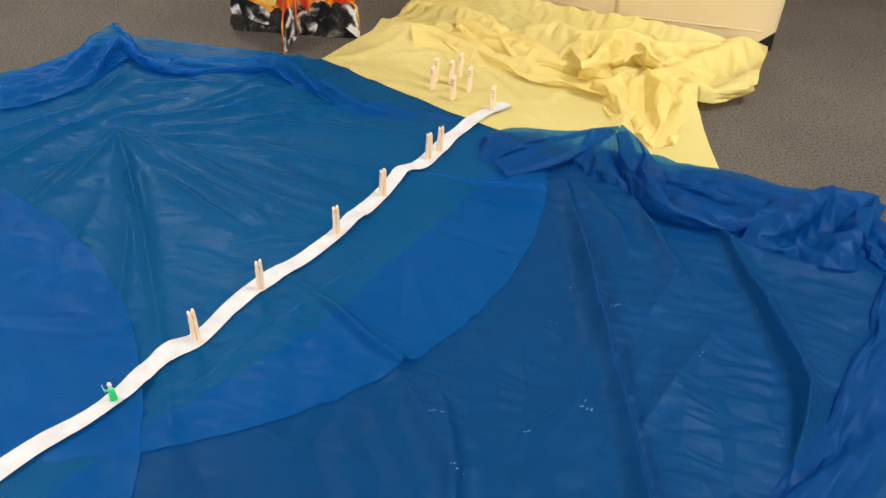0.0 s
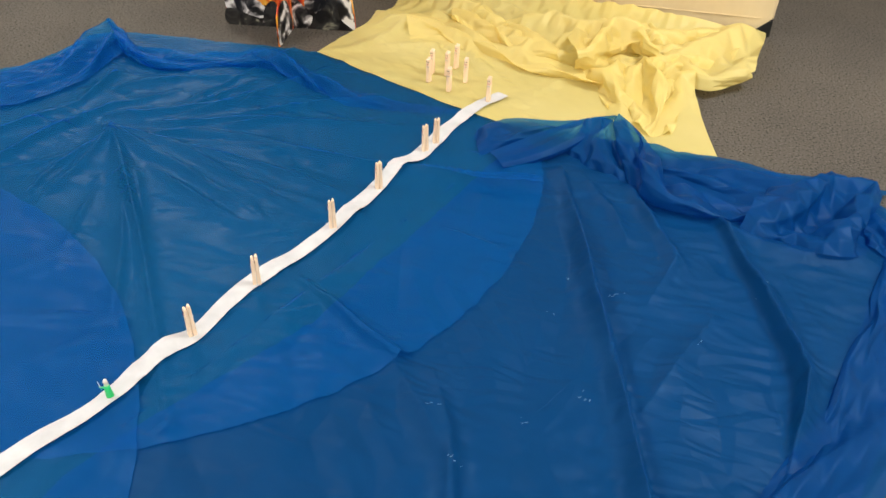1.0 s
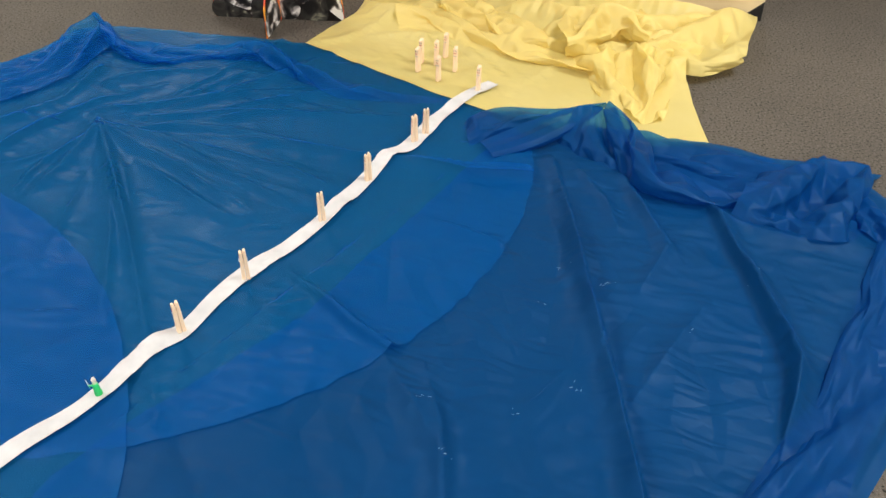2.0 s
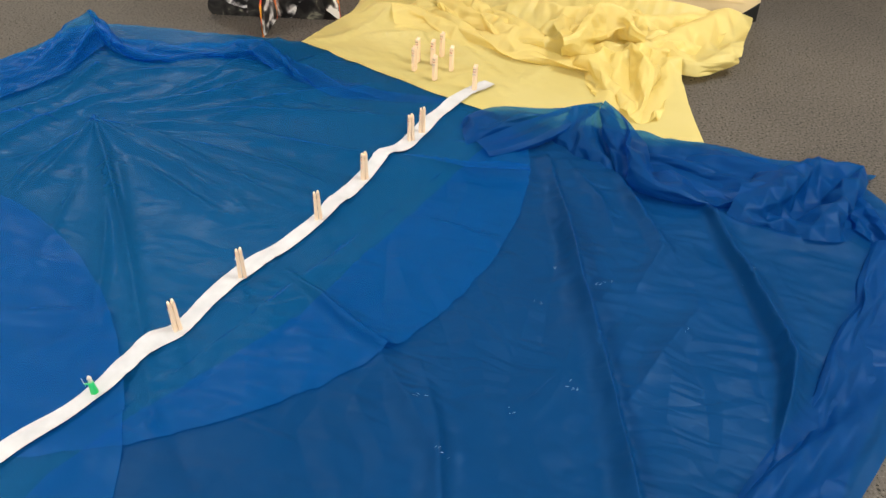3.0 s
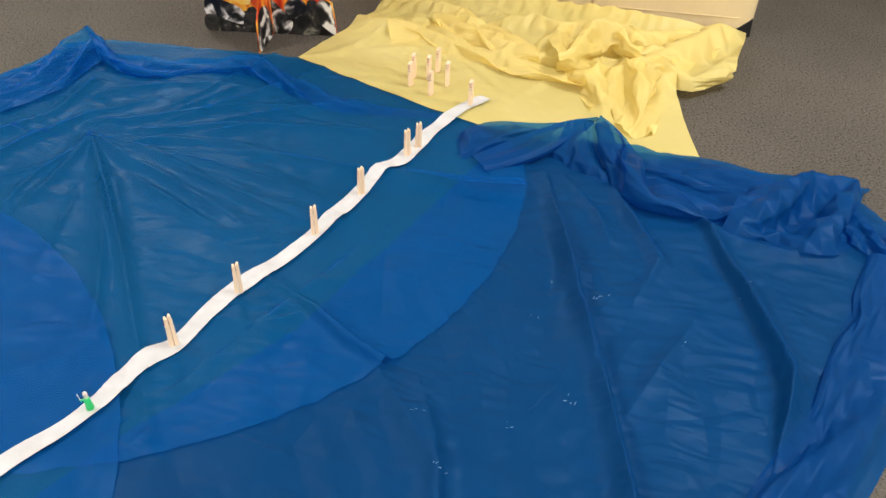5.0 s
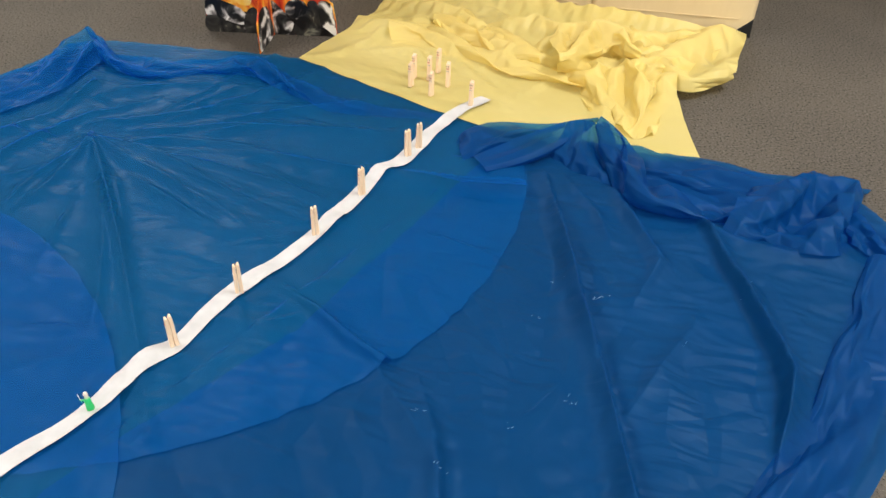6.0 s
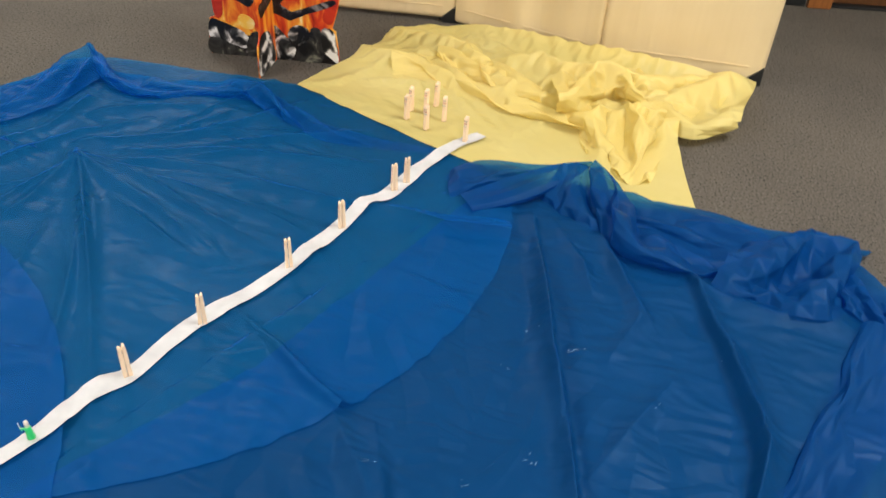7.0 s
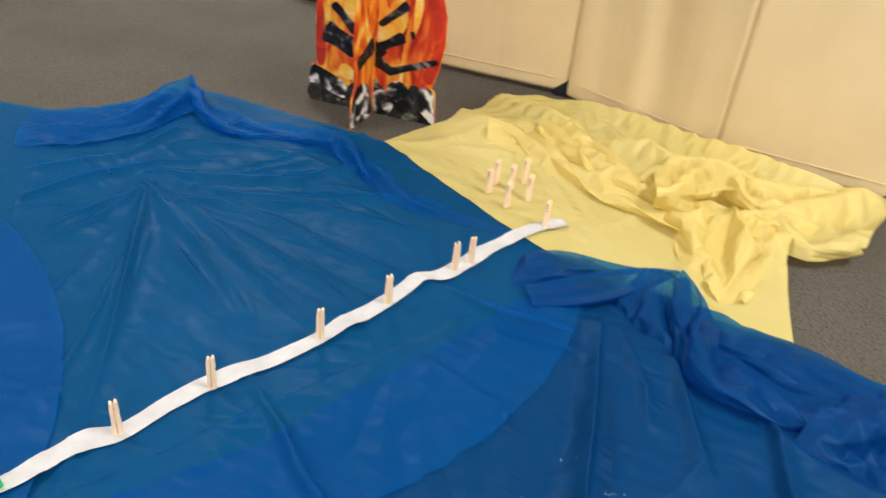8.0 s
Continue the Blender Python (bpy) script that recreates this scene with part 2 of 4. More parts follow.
def refine(P, k, soft=1):
    """A finer grid of flat facets through the points of P, k times as dense both ways, with soft rounds of easing on the creases."""
    n, m = P.shape[:2]
    U, V = np.meshgrid(np.linspace(0, n - 1, (n - 1) * k + 1), np.linspace(0, m - 1, (m - 1) * k + 1), indexing="ij")
    i, j = np.minimum(U.astype(int), n - 2), np.minimum(V.astype(int), m - 2)
    a, b = (U - i)[..., None], (V - j)[..., None]
    q00, q10, q01, q11 = P[i, j], P[i + 1, j], P[i, j + 1], P[i + 1, j + 1]
    one = np.where(a + b < 1, q00 + (q10 - q00) * a + (q01 - q00) * b, q11 + (q01 - q11) * (1 - a) + (q10 - q11) * (1 - b))
    two = np.where(a > b, q00 + (q10 - q00) * a + (q11 - q10) * b, q00 + (q11 - q01) * a + (q01 - q00) * b)
    F = np.where(((i * 7 + j * 13) % 3 == 0)[..., None], one, two)
    for _ in range(soft):
        F[1:-1] = F[1:-1] + 0.5 * ((F[2:] + F[:-2]) / 2 - F[1:-1])
        F[:, 1:-1] = F[:, 1:-1] + 0.5 * ((F[:, 2:] + F[:, :-2]) / 2 - F[:, 1:-1])
    return F


def grid_mesh(name, P):
    n, m = P.shape[:2]
    i = (np.arange(n - 1)[:, None] * m + np.arange(m - 1)[None, :]).ravel()
    return raw(name, P.reshape(-1, 3).tolist(), np.stack([i, i + 1, i + m + 1, i + m], 1).tolist())


def even(line, n):
    """n points at even steps along a smooth line."""
    p = spline(line, 0.004)
    s = np.concatenate([[0], np.cumsum(np.linalg.norm(np.diff(p, axis=0), axis=1))])
    return np.stack([np.interp(np.linspace(0, s[-1], n), s, p[:, k]) for k in range(p.shape[1])], 1)


def crumpled(name, rows, seed, along=1.15, across=1.3, fold=0.06, tall=0.012, stretch=0.4, cell=(0.05, 0.02), steps=160, bend=0.05, hold=0.03, ground=None, soft=2):
    """Gathered cloth over a form given by a few lines side by side: the cloth is along and across times as long as the form,
    and buckles into folds about fold apart, which run along the lines where stretch is small."""
    ln = max(np.linalg.norm(np.diff(np.array(r), axis=0), axis=1).sum() for r in rows)
    n = int(ln * along / cell[0]) + 3
    R = np.stack([even(r, n) for r in rows])
    wd = np.linalg.norm(np.diff(R, axis=0), axis=2).sum(0).mean()
    m = int(wd * across / cell[1]) + 4
    k = np.linspace(0, len(rows) - 1, m)
    P = np.stack([np.stack([np.interp(k, np.arange(len(rows)), R[:, i, c]) for c in range(3)], 1) for i in range(n)])
    P[:, 1:-1] = 0.7 * P[:, 1:-1] + 0.15 * (P[:, 2:] + P[:, :-2])
    ru = np.linalg.norm(np.diff(P, axis=0), axis=2) * along
    rv = np.linalg.norm(np.diff(P, axis=1), axis=2) * across
    su, sv = np.meshgrid(np.linspace(0, ln, n), np.linspace(0, wd, m), indexing="ij")
    nrm = np.cross(np.gradient(P, axis=0), np.gradient(P, axis=1))
    nrm /= np.linalg.norm(nrm, axis=2)[..., None] + 1e-9
    w = tall * (facets(su * stretch + sv * 0.25, sv, fold, seed) + 0.45 * facets(su * stretch * 1.3 - sv * 0.4, sv * 1.1, fold * 0.5, seed + 3))
    rng = np.random.RandomState(seed)
    P = P + nrm * (w + tall * 0.5 * (rng.rand(n, m) - 0.5))[..., None]
    slip = (rng.rand(n, m, 2) - 0.5) * 0.5
    slip[(0, -1), :, 0] = slip[:, (0, -1), 1] = 0
    P = P + slip[..., :1] * np.gradient(P, axis=0) + slip[..., 1:] * np.gradient(P, axis=1)
    grip = np.full((n, m), hold)
    grip[:, (0, -1)] = 0.25
    grip[(0, -1), :] = 0.2
    return grid_mesh(name, refine(settle(P, ru, rv, steps, bend, grip, ground), 8, soft))


# ---- room ----
WX0, WX1, WY0, WY1 = -4.2, 3.4, -3.6, 3.37
floor_bm = box_bm(WX0 - 0.2, WX1 + 0.2, WY0 - 0.2, 8.3, -0.1, 0.0)
tagged(part("floor", floor_bm, CARPET), "dark grey speckled short-pile office carpet", "carpet", kind="structure")
tagged(part("ceiling", box_bm(WX0 - 0.2, WX1 + 0.2, WY0 - 0.2, 8.3, CEILING_Z, CEILING_Z + 0.1), CEILING), "white mineral-fibre tile ceiling", "ceiling", kind="structure")
# Fixtures for the assumed lamps; none of them comes into view.
for lx, ly, watts in LAMPS:
    lt = empty("unseen_ceiling_light", lx, ly, CEILING_Z)
    tagged(lt, "assumed recessed white fluorescent ceiling light panel, out of view", "ceiling light", "ceiling light panels")
    fr = bmesh.new()
    for q in ((-0.32, -0.295, -0.62, 0.62), (0.295, 0.32, -0.62, 0.62), (-0.295, 0.295, -0.62, -0.595), (-0.295, 0.295, 0.595, 0.62)):
        bmesh.ops.create_cube(fr, size=1, matrix=Matrix.Translation(((q[0] + q[1]) / 2, (q[2] + q[3]) / 2, -0.012)) @ Matrix.Diagonal((q[1] - q[0], q[3] - q[2], 0.024, 1)))
    part("frame", fr, WALL, lt)
    part("diffuser", box_bm(-0.294, 0.294, -0.594, 0.594, -0.012, -0.004), WALL, lt, "white acrylic diffuser")

DX0, DX1, DOOR_H = 1.585, 2.45, 2.04
wn = tagged(empty("wall_north"), "cream painted wall with a door opening and an added, unseen recess", "wall", kind="structure")
# Invented recess left of JOG, unseen, run back to hold the far sheen lamps.
JOG, WY2 = -0.9, 8.0
for q in ((JOG, DX0, 0, CEILING_Z), (DX1, WX1, 0, CEILING_Z), (DX0, DX1, DOOR_H, CEILING_Z)):
    part("wall_panel", box_bm(q[0], q[1], WY1, WY1 + 0.12, q[2], q[3]), WALL, wn)
part("wall_panel", box_bm(WX0, JOG, WY2, WY2 + 0.12, 0, CEILING_Z), WALL, wn)
part("wall_panel", box_bm(JOG, JOG + 0.12, WY1 + 0.121, WY2 + 0.12, 0, CEILING_Z), WALL, wn)
for nm, q in (("wall_south", (WX0, WX1, WY0 - 0.12, WY0)), ("wall_west", (WX0 - 0.12, WX0, WY0, 8.0)), ("wall_east", (WX1, WX1 + 0.12, WY0, WY1))):
    tagged(part(nm, box_bm(*q, 0, CEILING_Z), WALL), "plain cream painted wall", "wall", kind="structure")
bb = tagged(empty("baseboard"), "black rubber cove baseboard along the wall", "baseboard", kind="structure")
for a, b in ((JOG, DX0 - 0.1), (DX1 + 0.1, WX1)):
    part("strip", box_bm(a, b, WY1 - 0.012, WY1 - 0.001, 0.001, 0.1, 0.004), BLACK, bb)
door = tagged(empty("door_1"), "closed dark brown wooden door in a stained oak frame", "door", kind="structure")
part("leaf", box_bm(DX0 + 0.02, DX1 - 0.02, WY1 + 0.03, WY1 + 0.075, 0.012, DOOR_H - 0.02, 0.003), DOOR_WOOD, door)
for nm, q in (("casing", (DX0 - 0.095, DX0 + 0.004, WY1 - 0.03, WY1 + 0.02, 0.001, DOOR_H + 0.08)), ("casing", (DX1 - 0.004, DX1 + 0.095, WY1 - 0.03, WY1 + 0.02, 0.001, DOOR_H + 0.08)),
              ("head_casing", (DX0 + 0.004, DX1 - 0.004, WY1 - 0.03, WY1 + 0.02, DOOR_H - 0.004, DOOR_H + 0.08)),
              ("jamb", (DX0 + 0.001, DX0 + 0.018, WY1 + 0.021, WY1 + 0.119, 0.001, DOOR_H - 0.005)), ("jamb", (DX1 - 0.018, DX1 - 0.001, WY1 + 0.021, WY1 + 0.119, 0.001, DOOR_H - 0.005))):
    part(nm, box_bm(*q, 0.004), OAK, door)
part("threshold", box_bm(DX0 + 0.02, DX1 - 0.02, WY1 - 0.005, WY1 + 0.1, 0.001, 0.009, 0.003), BLACK, door, "dark threshold strip")
hn = bmesh.new()
bmesh.ops.create_uvsphere(hn, u_segments=20, v_segments=12, radius=0.028, matrix=Matrix.Translation((DX1 - 0.09, WY1 - 0.025, 1.0)))
bmesh.ops.create_cone(hn, cap_ends=True, segments=16, radius1=0.014, radius2=0.014, depth=0.06, matrix=Matrix.Translation((DX1 - 0.09, WY1 + 0.0, 1.0)) @ pose(0, 0, 0, 90))
part("door_handle", hn, STEEL, door, "steel door knob")

# ---- blue plastic tablecloths ----
CC, CR = (-0.766, 1.614), 0.996        # middle sheet, round
LC, LR = (-1.607, 0.394), 1.109        # side sheet, round
R_LEFT = [(0.142, 1.674, 0.000), (-0.088, 1.289, 0.000), (-0.277, 0.974, 0.000), (-0.515, 0.730, 0.000), (-0.633, 0.592, 0.000)]


def round_edge(c, r, n=180):
    return [(c[0] + r * math.cos(k * 2 * math.pi / n), c[1] + r * math.sin(k * 2 * math.pi / n)) for k in range(n)]


def fall(d, w):
    return 1 / (1 + np.exp(-d / w))


# folds of the right-hand sheet, as (x, y, height)
R_FOLDS = [
    ([(0.279, 1.554, 0.006), (0.296, 1.296, 0.022), (0.305, 1.078, 0.024), (0.323, 0.887, 0.022), (0.334, 0.607, 0.020), (0.337, 0.509, 0.016)], 0.022),
    ([(0.635, 1.375, 0.010), (0.661, 1.128, 0.022), (0.679, 0.925, 0.026), (0.673, 0.850, 0.028), (0.641, 0.761, 0.020), (0.609, 0.694, 0.008)], 0.022),
    ([(0.447, 1.494, 0.006), (0.477, 1.341, 0.016), (0.505, 1.232, 0.012), (0.525, 1.195, 0.003)], 0.02),
    ([(0.500, 1.204, 0.010), (0.423, 1.074, 0.004)], 0.025),
    ([(0.543, 1.022, 0.006), (0.448, 0.895, 0.008), (0.358, 0.773, 0.004)], 0.03),
    ([(-0.015, 0.821, 0.003), (0.010, 0.697, 0.012), (0.015, 0.590, 0.014), (0.020, 0.512, 0.010)], 0.03),
    ([(-0.119, 0.900, 0.004), (-0.032, 0.735, 0.008), (0.002, 0.656, 0.003)], 0.03),
    ([(0.650, 1.323, 0.008), (0.802, 1.250, 0.010), (0.924, 1.263, 0.008)], 0.05),
    ([(0.324, 1.562, 0.004), (0.390, 1.388, 0.009), (0.404, 1.286, 0.003)], 0.02),
]
C_FOLDS = [
    ([(-0.935, 1.675, 0.016), (-0.808, 1.425, 0.022), (-0.706, 1.213, 0.016), (-0.629, 1.038, 0.007), (-0.557, 0.866, 0.005), (-0.487, 0.692, 0.006)], 0.02),
    ([(-0.935, 1.675, 0.016), (-0.961, 1.503, 0.012), (-0.996, 1.345, 0.006)], 0.03),
    ([(-0.935, 1.675, 0.016), (-0.758, 1.553, 0.010), (-0.543, 1.400, 0.006), (-0.373, 1.239, 0.003)], 0.03),
    ([(-0.935, 1.675, 0.016), (-0.766, 1.628, 0.012), (-0.547, 1.474, 0.006), (-0.346, 1.392, 0.004), (-0.229, 1.344, 0.008)], 0.025),
    ([(-0.580, 1.678, 0.006), (-0.381, 1.605, 0.014), (-0.241, 1.570, 0.010), (-0.106, 1.563, 0.007), (-0.031, 1.530, 0.020), (0.056, 1.500, 0.028), (0.216, 1.485, 0.030)], 0.017),
    ([(-0.373, 1.137, 0.004), (-0.292, 1.069, 0.012), (-0.236, 1.017, 0.020), (-0.156, 0.932, 0.024), (-0.089, 0.880, 0.020)], 0.02),
    ([(-0.050, 1.311, 0.003), (0.032, 1.267, 0.009), (0.129, 1.216, 0.010)], 0.02),
    ([(-1.180, 1.504, 0.014), (-1.109, 1.648, 0.018), (-0.995, 1.796, 0.012), (-0.821, 1.915, 0.005)], 0.025),
    ([(-0.963, 1.751, 0.012), (-0.787, 1.803, 0.012), (-0.577, 1.884, 0.008), (-0.363, 1.898, 0.004)], 0.025),
    ([(-0.811, 1.724, 0.010), (-0.584, 1.770, 0.012), (-0.344, 1.767, 0.010), (-0.119, 1.761, 0.004)], 0.022),
    ([(-0.991, 1.922, 0.010), (-0.841, 1.990, 0.012), (-0.676, 2.017, 0.008), (-0.514, 1.988, 0.004)], 0.03),
    ([(-0.876, 1.638, 0.012), (-0.725, 1.696, 0.008), (-0.515, 1.664, 0.006)], 0.022),
    ([(-1.243, 1.637, 0.016), (-1.159, 1.726, 0.014), (-1.088, 1.823, 0.010), (-1.038, 1.989, 0.020)], 0.03),
    ([(-1.036, 1.374, 0.008), (-1.019, 1.500, 0.010), (-0.937, 1.639, 0.016)], 0.02),
    ([(-1.160, 1.459, 0.010), (-1.076, 1.497, 0.008), (-1.003, 1.566, 0.004)], 0.02),
    ([(-0.447, 1.005, 0.003), (-0.327, 0.993, 0.007), (-0.239, 1.036, 0.006)], 0.025),
]
L_FOLDS = [
    ([(-0.965, 0.955, 0.010), (-0.848, 0.952, 0.012), (-0.655, 0.950, 0.020)], 0.018),
    ([(-1.008, 1.138, 0.006), (-0.897, 1.116, 0.008), (-0.756, 1.104, 0.004)], 0.03),
    ([(-0.632, 0.550, 0.010), (-0.604, 0.645, 0.008), (-0.563, 0.792, 0.006)], 0.035),
    ([(-0.893, 0.767, 0.006), (-0.794, 0.830, 0.008), (-0.675, 0.917, 0.006)], 0.03),
    ([(-1.091, 1.208, 0.010), (-0.961, 1.203, 0.006)], 0.025),
]


R_OVER = [(0.421, 1.766, 0.016), (0.491, 1.707, 0.020), (0.572, 1.644, 0.020), (0.690, 1.625, 0.018), (0.798, 1.622, 0.004)]


# finer creases that spread from the centre of the round cloth
fan = np.random.RandomState(19)
for a in np.radians(np.linspace(-78, 52, 13)):
    a = a + fan.uniform(-0.05, 0.05)
    r0, r1, hh, bow = fan.uniform(0.05, 0.25), fan.uniform(0.45, 0.9), fan.uniform(0.006, 0.013), fan.uniform(-0.06, 0.06)
    C_FOLDS.append(([(-0.93 + r * math.cos(a + bow * k), 1.67 + r * math.sin(a + bow * k), q) for k, (r, q) in enumerate(((r0, 0.002), (r0 * 0.6 + r1 * 0.4, hh), (r0 * 0.3 + r1 * 0.7, hh * 0.8), (r1, 0.001)))], fan.uniform(0.014, 0.024)))


R_LEAN = {R_FOLDS[0][0][0]: -0.55, R_FOLDS[1][0][0]: 0.55, R_FOLDS[2][0][0]: -0.3, R_FOLDS[5][0][0]: -0.3}


def z_right(x, y):
    z = 0.004 + ridge(x, y, R_OVER, 0.045, 2.0)
    for line, w in R_FOLDS:
        z = z + 2.2 * ridge(x, y, line, w * 0.8, 1.3, R_LEAN.get(line[0], 0.0))
    z = z + 0.004 * np.abs(facets(x, y, 0.16, 1)) + 0.010 * np.abs(facets(x * 0.8 - y * 0.4, y * 0.7 + x * 0.4, 0.09, 2, 0.12)) + 0.0045 * np.abs(facets(x * 0.5 + y * 0.6, y - 0.3 * x, 0.06, 17, 0.08)) + 0.003 * np.abs(facets(x * 0.6 + y * 0.5, y, 0.032, 5, 0.15))
    return np.maximum(z, 0.003)


def in_right(x, y):
    return (x - R_LEFT[0][0]) * (R_LEFT[-1][1] - R_LEFT[0][1]) - (y - R_LEFT[0][1]) * (R_LEFT[-1][0] - R_LEFT[0][0]) < 0


def z_middle(x, y):
    z = 0.005 + 0 * x
    for line, w in C_FOLDS:
        z = np.maximum(z, 0.005 + 1.6 * ridge(x, y, line, w * 0.8, 1.1)) * 0.8 + (z + 1.6 * ridge(x, y, line, w * 0.8, 1.1)) * 0.2
    z = z + 0.004 * np.abs(facets(x - y * 0.5, y * 1.3, 0.13, 4)) + 0.006 * np.abs(facets(x * 0.35 - y * 0.2, y * 1.2 + x * 0.15, 0.065, 6)) + 0.002 * np.abs(facets(x * 0.5, y * 1.4 - x * 0.3, 0.032, 8))
    d = (x - R_LEFT[0][0]) * (R_LEFT[-1][1] - R_LEFT[0][1]) - (y - R_LEFT[0][1]) * (R_LEFT[-1][0] - R_LEFT[0][0])
    return np.maximum(z, np.where(d < 0.012, z_right(x, y) + 0.003, 0))


def z_side(x, y):
    z = 0.007 + 0 * x
    for line, w in L_FOLDS:
        z = z + ridge(x, y, line, w)
    z = z + 0.004 * np.abs(facets(x, y * 1.4, 0.15, 9)) + 0.006 * np.abs(facets(x * 0.4, y * 1.2 - x * 0.25, 0.08, 10, 0.15)) + 0.003 * np.abs(facets(x * 0.6, y * 1.3, 0.03, 12))
    under = np.where(np.hypot(x - CC[0], y - CC[1]) < CR + 0.03, z_middle(x, y), z_right(x, y))
    return np.maximum(z, under + 0.003)


right_cloth = tagged(empty("plastic_tablecloth", 0, 0, 0), "thin blue plastic tablecloth spread on carpet, its rim bunched up", "tablecloth", "blue plastic tablecloths")
R_TOP = [(0.142, 1.674, 0.000), (0.250, 1.690, 0.000), (0.380, 1.740, 0.000), (0.528, 1.690, 0.000), (0.675, 1.677, 0.000), (0.882, 1.595, 0.000), (1.027, 1.583, 0.000), (1.081, 1.464, 0.000), (1.117, 1.310, 0.000)]
R_RIGHT = [(1.064, 1.131, 0.000), (0.921, 0.908, 0.000), (0.803, 0.756, 0.000), (0.724, 0.647, 0.000), (0.663, 0.560, 0.000)]
R_EDGE = [(p[0], p[1]) for p in R_LEFT[::-1] + R_TOP[1:] + R_RIGHT] + [(0.45, -0.35), (-0.9, -0.35)]
part("sheet", sheet_mesh("sheet", (0.25, 0.85), R_EDGE, z_right, 230, 900), NAVY, right_cloth)

middle_cloth = tagged(empty("plastic_tablecloth", 0, 0, 0), "round blue plastic tablecloth with creases radiating from its centre", "tablecloth", "blue plastic tablecloths")
C_BACK = [(0.137, 1.779, 0.000), (0.056, 1.917, 0.000), (-0.213, 2.106, 0.000), (-0.410, 2.225, 0.000), (-0.493, 2.224, 0.000), (-0.638, 2.249, 0.000), (-0.914, 2.294, 0.000), (-1.093, 2.317, 0.000), (-1.218, 2.292, 0.000), (-1.289, 2.143, 0.000), (-1.411, 1.977, 0.000), (-1.592, 1.837, 0.000)]
far_pts = [(p[0], p[1]) for p in C_BACK]
MID = sorted([q for q in round_edge(CC, CR) if not (0.04 < math.atan2(q[1] - CC[1], q[0] - CC[0]) < math.pi - 0.35)] + far_pts, key=lambda q: math.atan2(q[1] - CC[1], q[0] - CC[0]))
part("sheet", sheet_mesh("sheet", CC, MID, z_middle, 230, 900, 0.003), BLUE, middle_cloth)

side_cloth = tagged(empty("plastic_tablecloth", 0, 0, 0), "round blue plastic tablecloth overlapping the others", "tablecloth", "blue plastic tablecloths")
part("sheet", sheet_mesh("sheet", LC, round_edge(LC, LR), z_side, 150, 700, 0.003), BLUE, side_cloth)

# gathered rims and turned-back folds: each form as a few lines side by side
TONGUE_UNDER = [[(0.055, 1.728, 0.012), (0.064, 1.776, 0.020), (0.108, 1.798, 0.025), (0.172, 1.812, 0.030), (0.259, 1.805, 0.030), (0.341, 1.775, 0.050)],
     [(0.058, 1.671, 0.020), (0.082, 1.684, 0.045), (0.128, 1.707, 0.050), (0.190, 1.732, 0.050), (0.268, 1.743, 0.050), (0.345, 1.749, 0.060)],
     [(0.067, 1.626, 0.010), (0.106, 1.657, 0.020), (0.152, 1.683, 0.020), (0.215, 1.716, 0.025), (0.285, 1.743, 0.035), (0.355, 1.758, 0.050)]]
TONGUE = [[(0.087, 1.623, 0.030), (0.180, 1.669, 0.045), (0.274, 1.726, 0.055), (0.360, 1.754, 0.070), (0.426, 1.747, 0.085)],
     [(0.104, 1.583, 0.035), (0.200, 1.623, 0.050), (0.285, 1.683, 0.060), (0.366, 1.724, 0.075), (0.427, 1.739, 0.088)],
     [(0.125, 1.562, 0.020), (0.222, 1.595, 0.030), (0.307, 1.645, 0.040), (0.379, 1.712, 0.060), (0.433, 1.747, 0.080)],
     [(0.129, 1.580, 0.012), (0.218, 1.627, 0.015), (0.297, 1.674, 0.020), (0.378, 1.740, 0.040), (0.443, 1.777, 0.060)]]
DRAPE = [[(0.352, 1.746, 0.060), (0.397, 1.747, 0.075), (0.429, 1.744, 0.085), (0.457, 1.715, 0.075)],
     [(0.319, 1.685, 0.035), (0.375, 1.664, 0.050), (0.430, 1.651, 0.055), (0.469, 1.617, 0.060)],
     [(0.293, 1.667, 0.010), (0.360, 1.588, 0.012), (0.445, 1.532, 0.012), (0.482, 1.469, 0.012)]]
ROPE = [[(0.431, 1.753, 0.080), (0.482, 1.706, 0.060), (0.516, 1.646, 0.035), (0.534, 1.546, 0.020), (0.602, 1.494, 0.020), (0.674, 1.439, 0.020), (0.767, 1.420, 0.020)],
     [(0.431, 1.721, 0.088), (0.479, 1.632, 0.080), (0.487, 1.514, 0.075), (0.509, 1.424, 0.065), (0.582, 1.404, 0.055), (0.653, 1.369, 0.050), (0.746, 1.371, 0.045)],
     [(0.430, 1.700, 0.060), (0.456, 1.562, 0.065), (0.460, 1.462, 0.050), (0.496, 1.402, 0.040), (0.577, 1.390, 0.035), (0.656, 1.364, 0.030), (0.750, 1.367, 0.025)],
     [(0.431, 1.677, 0.030), (0.446, 1.551, 0.020), (0.461, 1.476, 0.010), (0.505, 1.418, 0.008), (0.600, 1.405, 0.008), (0.665, 1.376, 0.008), (0.756, 1.372, 0.008)]]
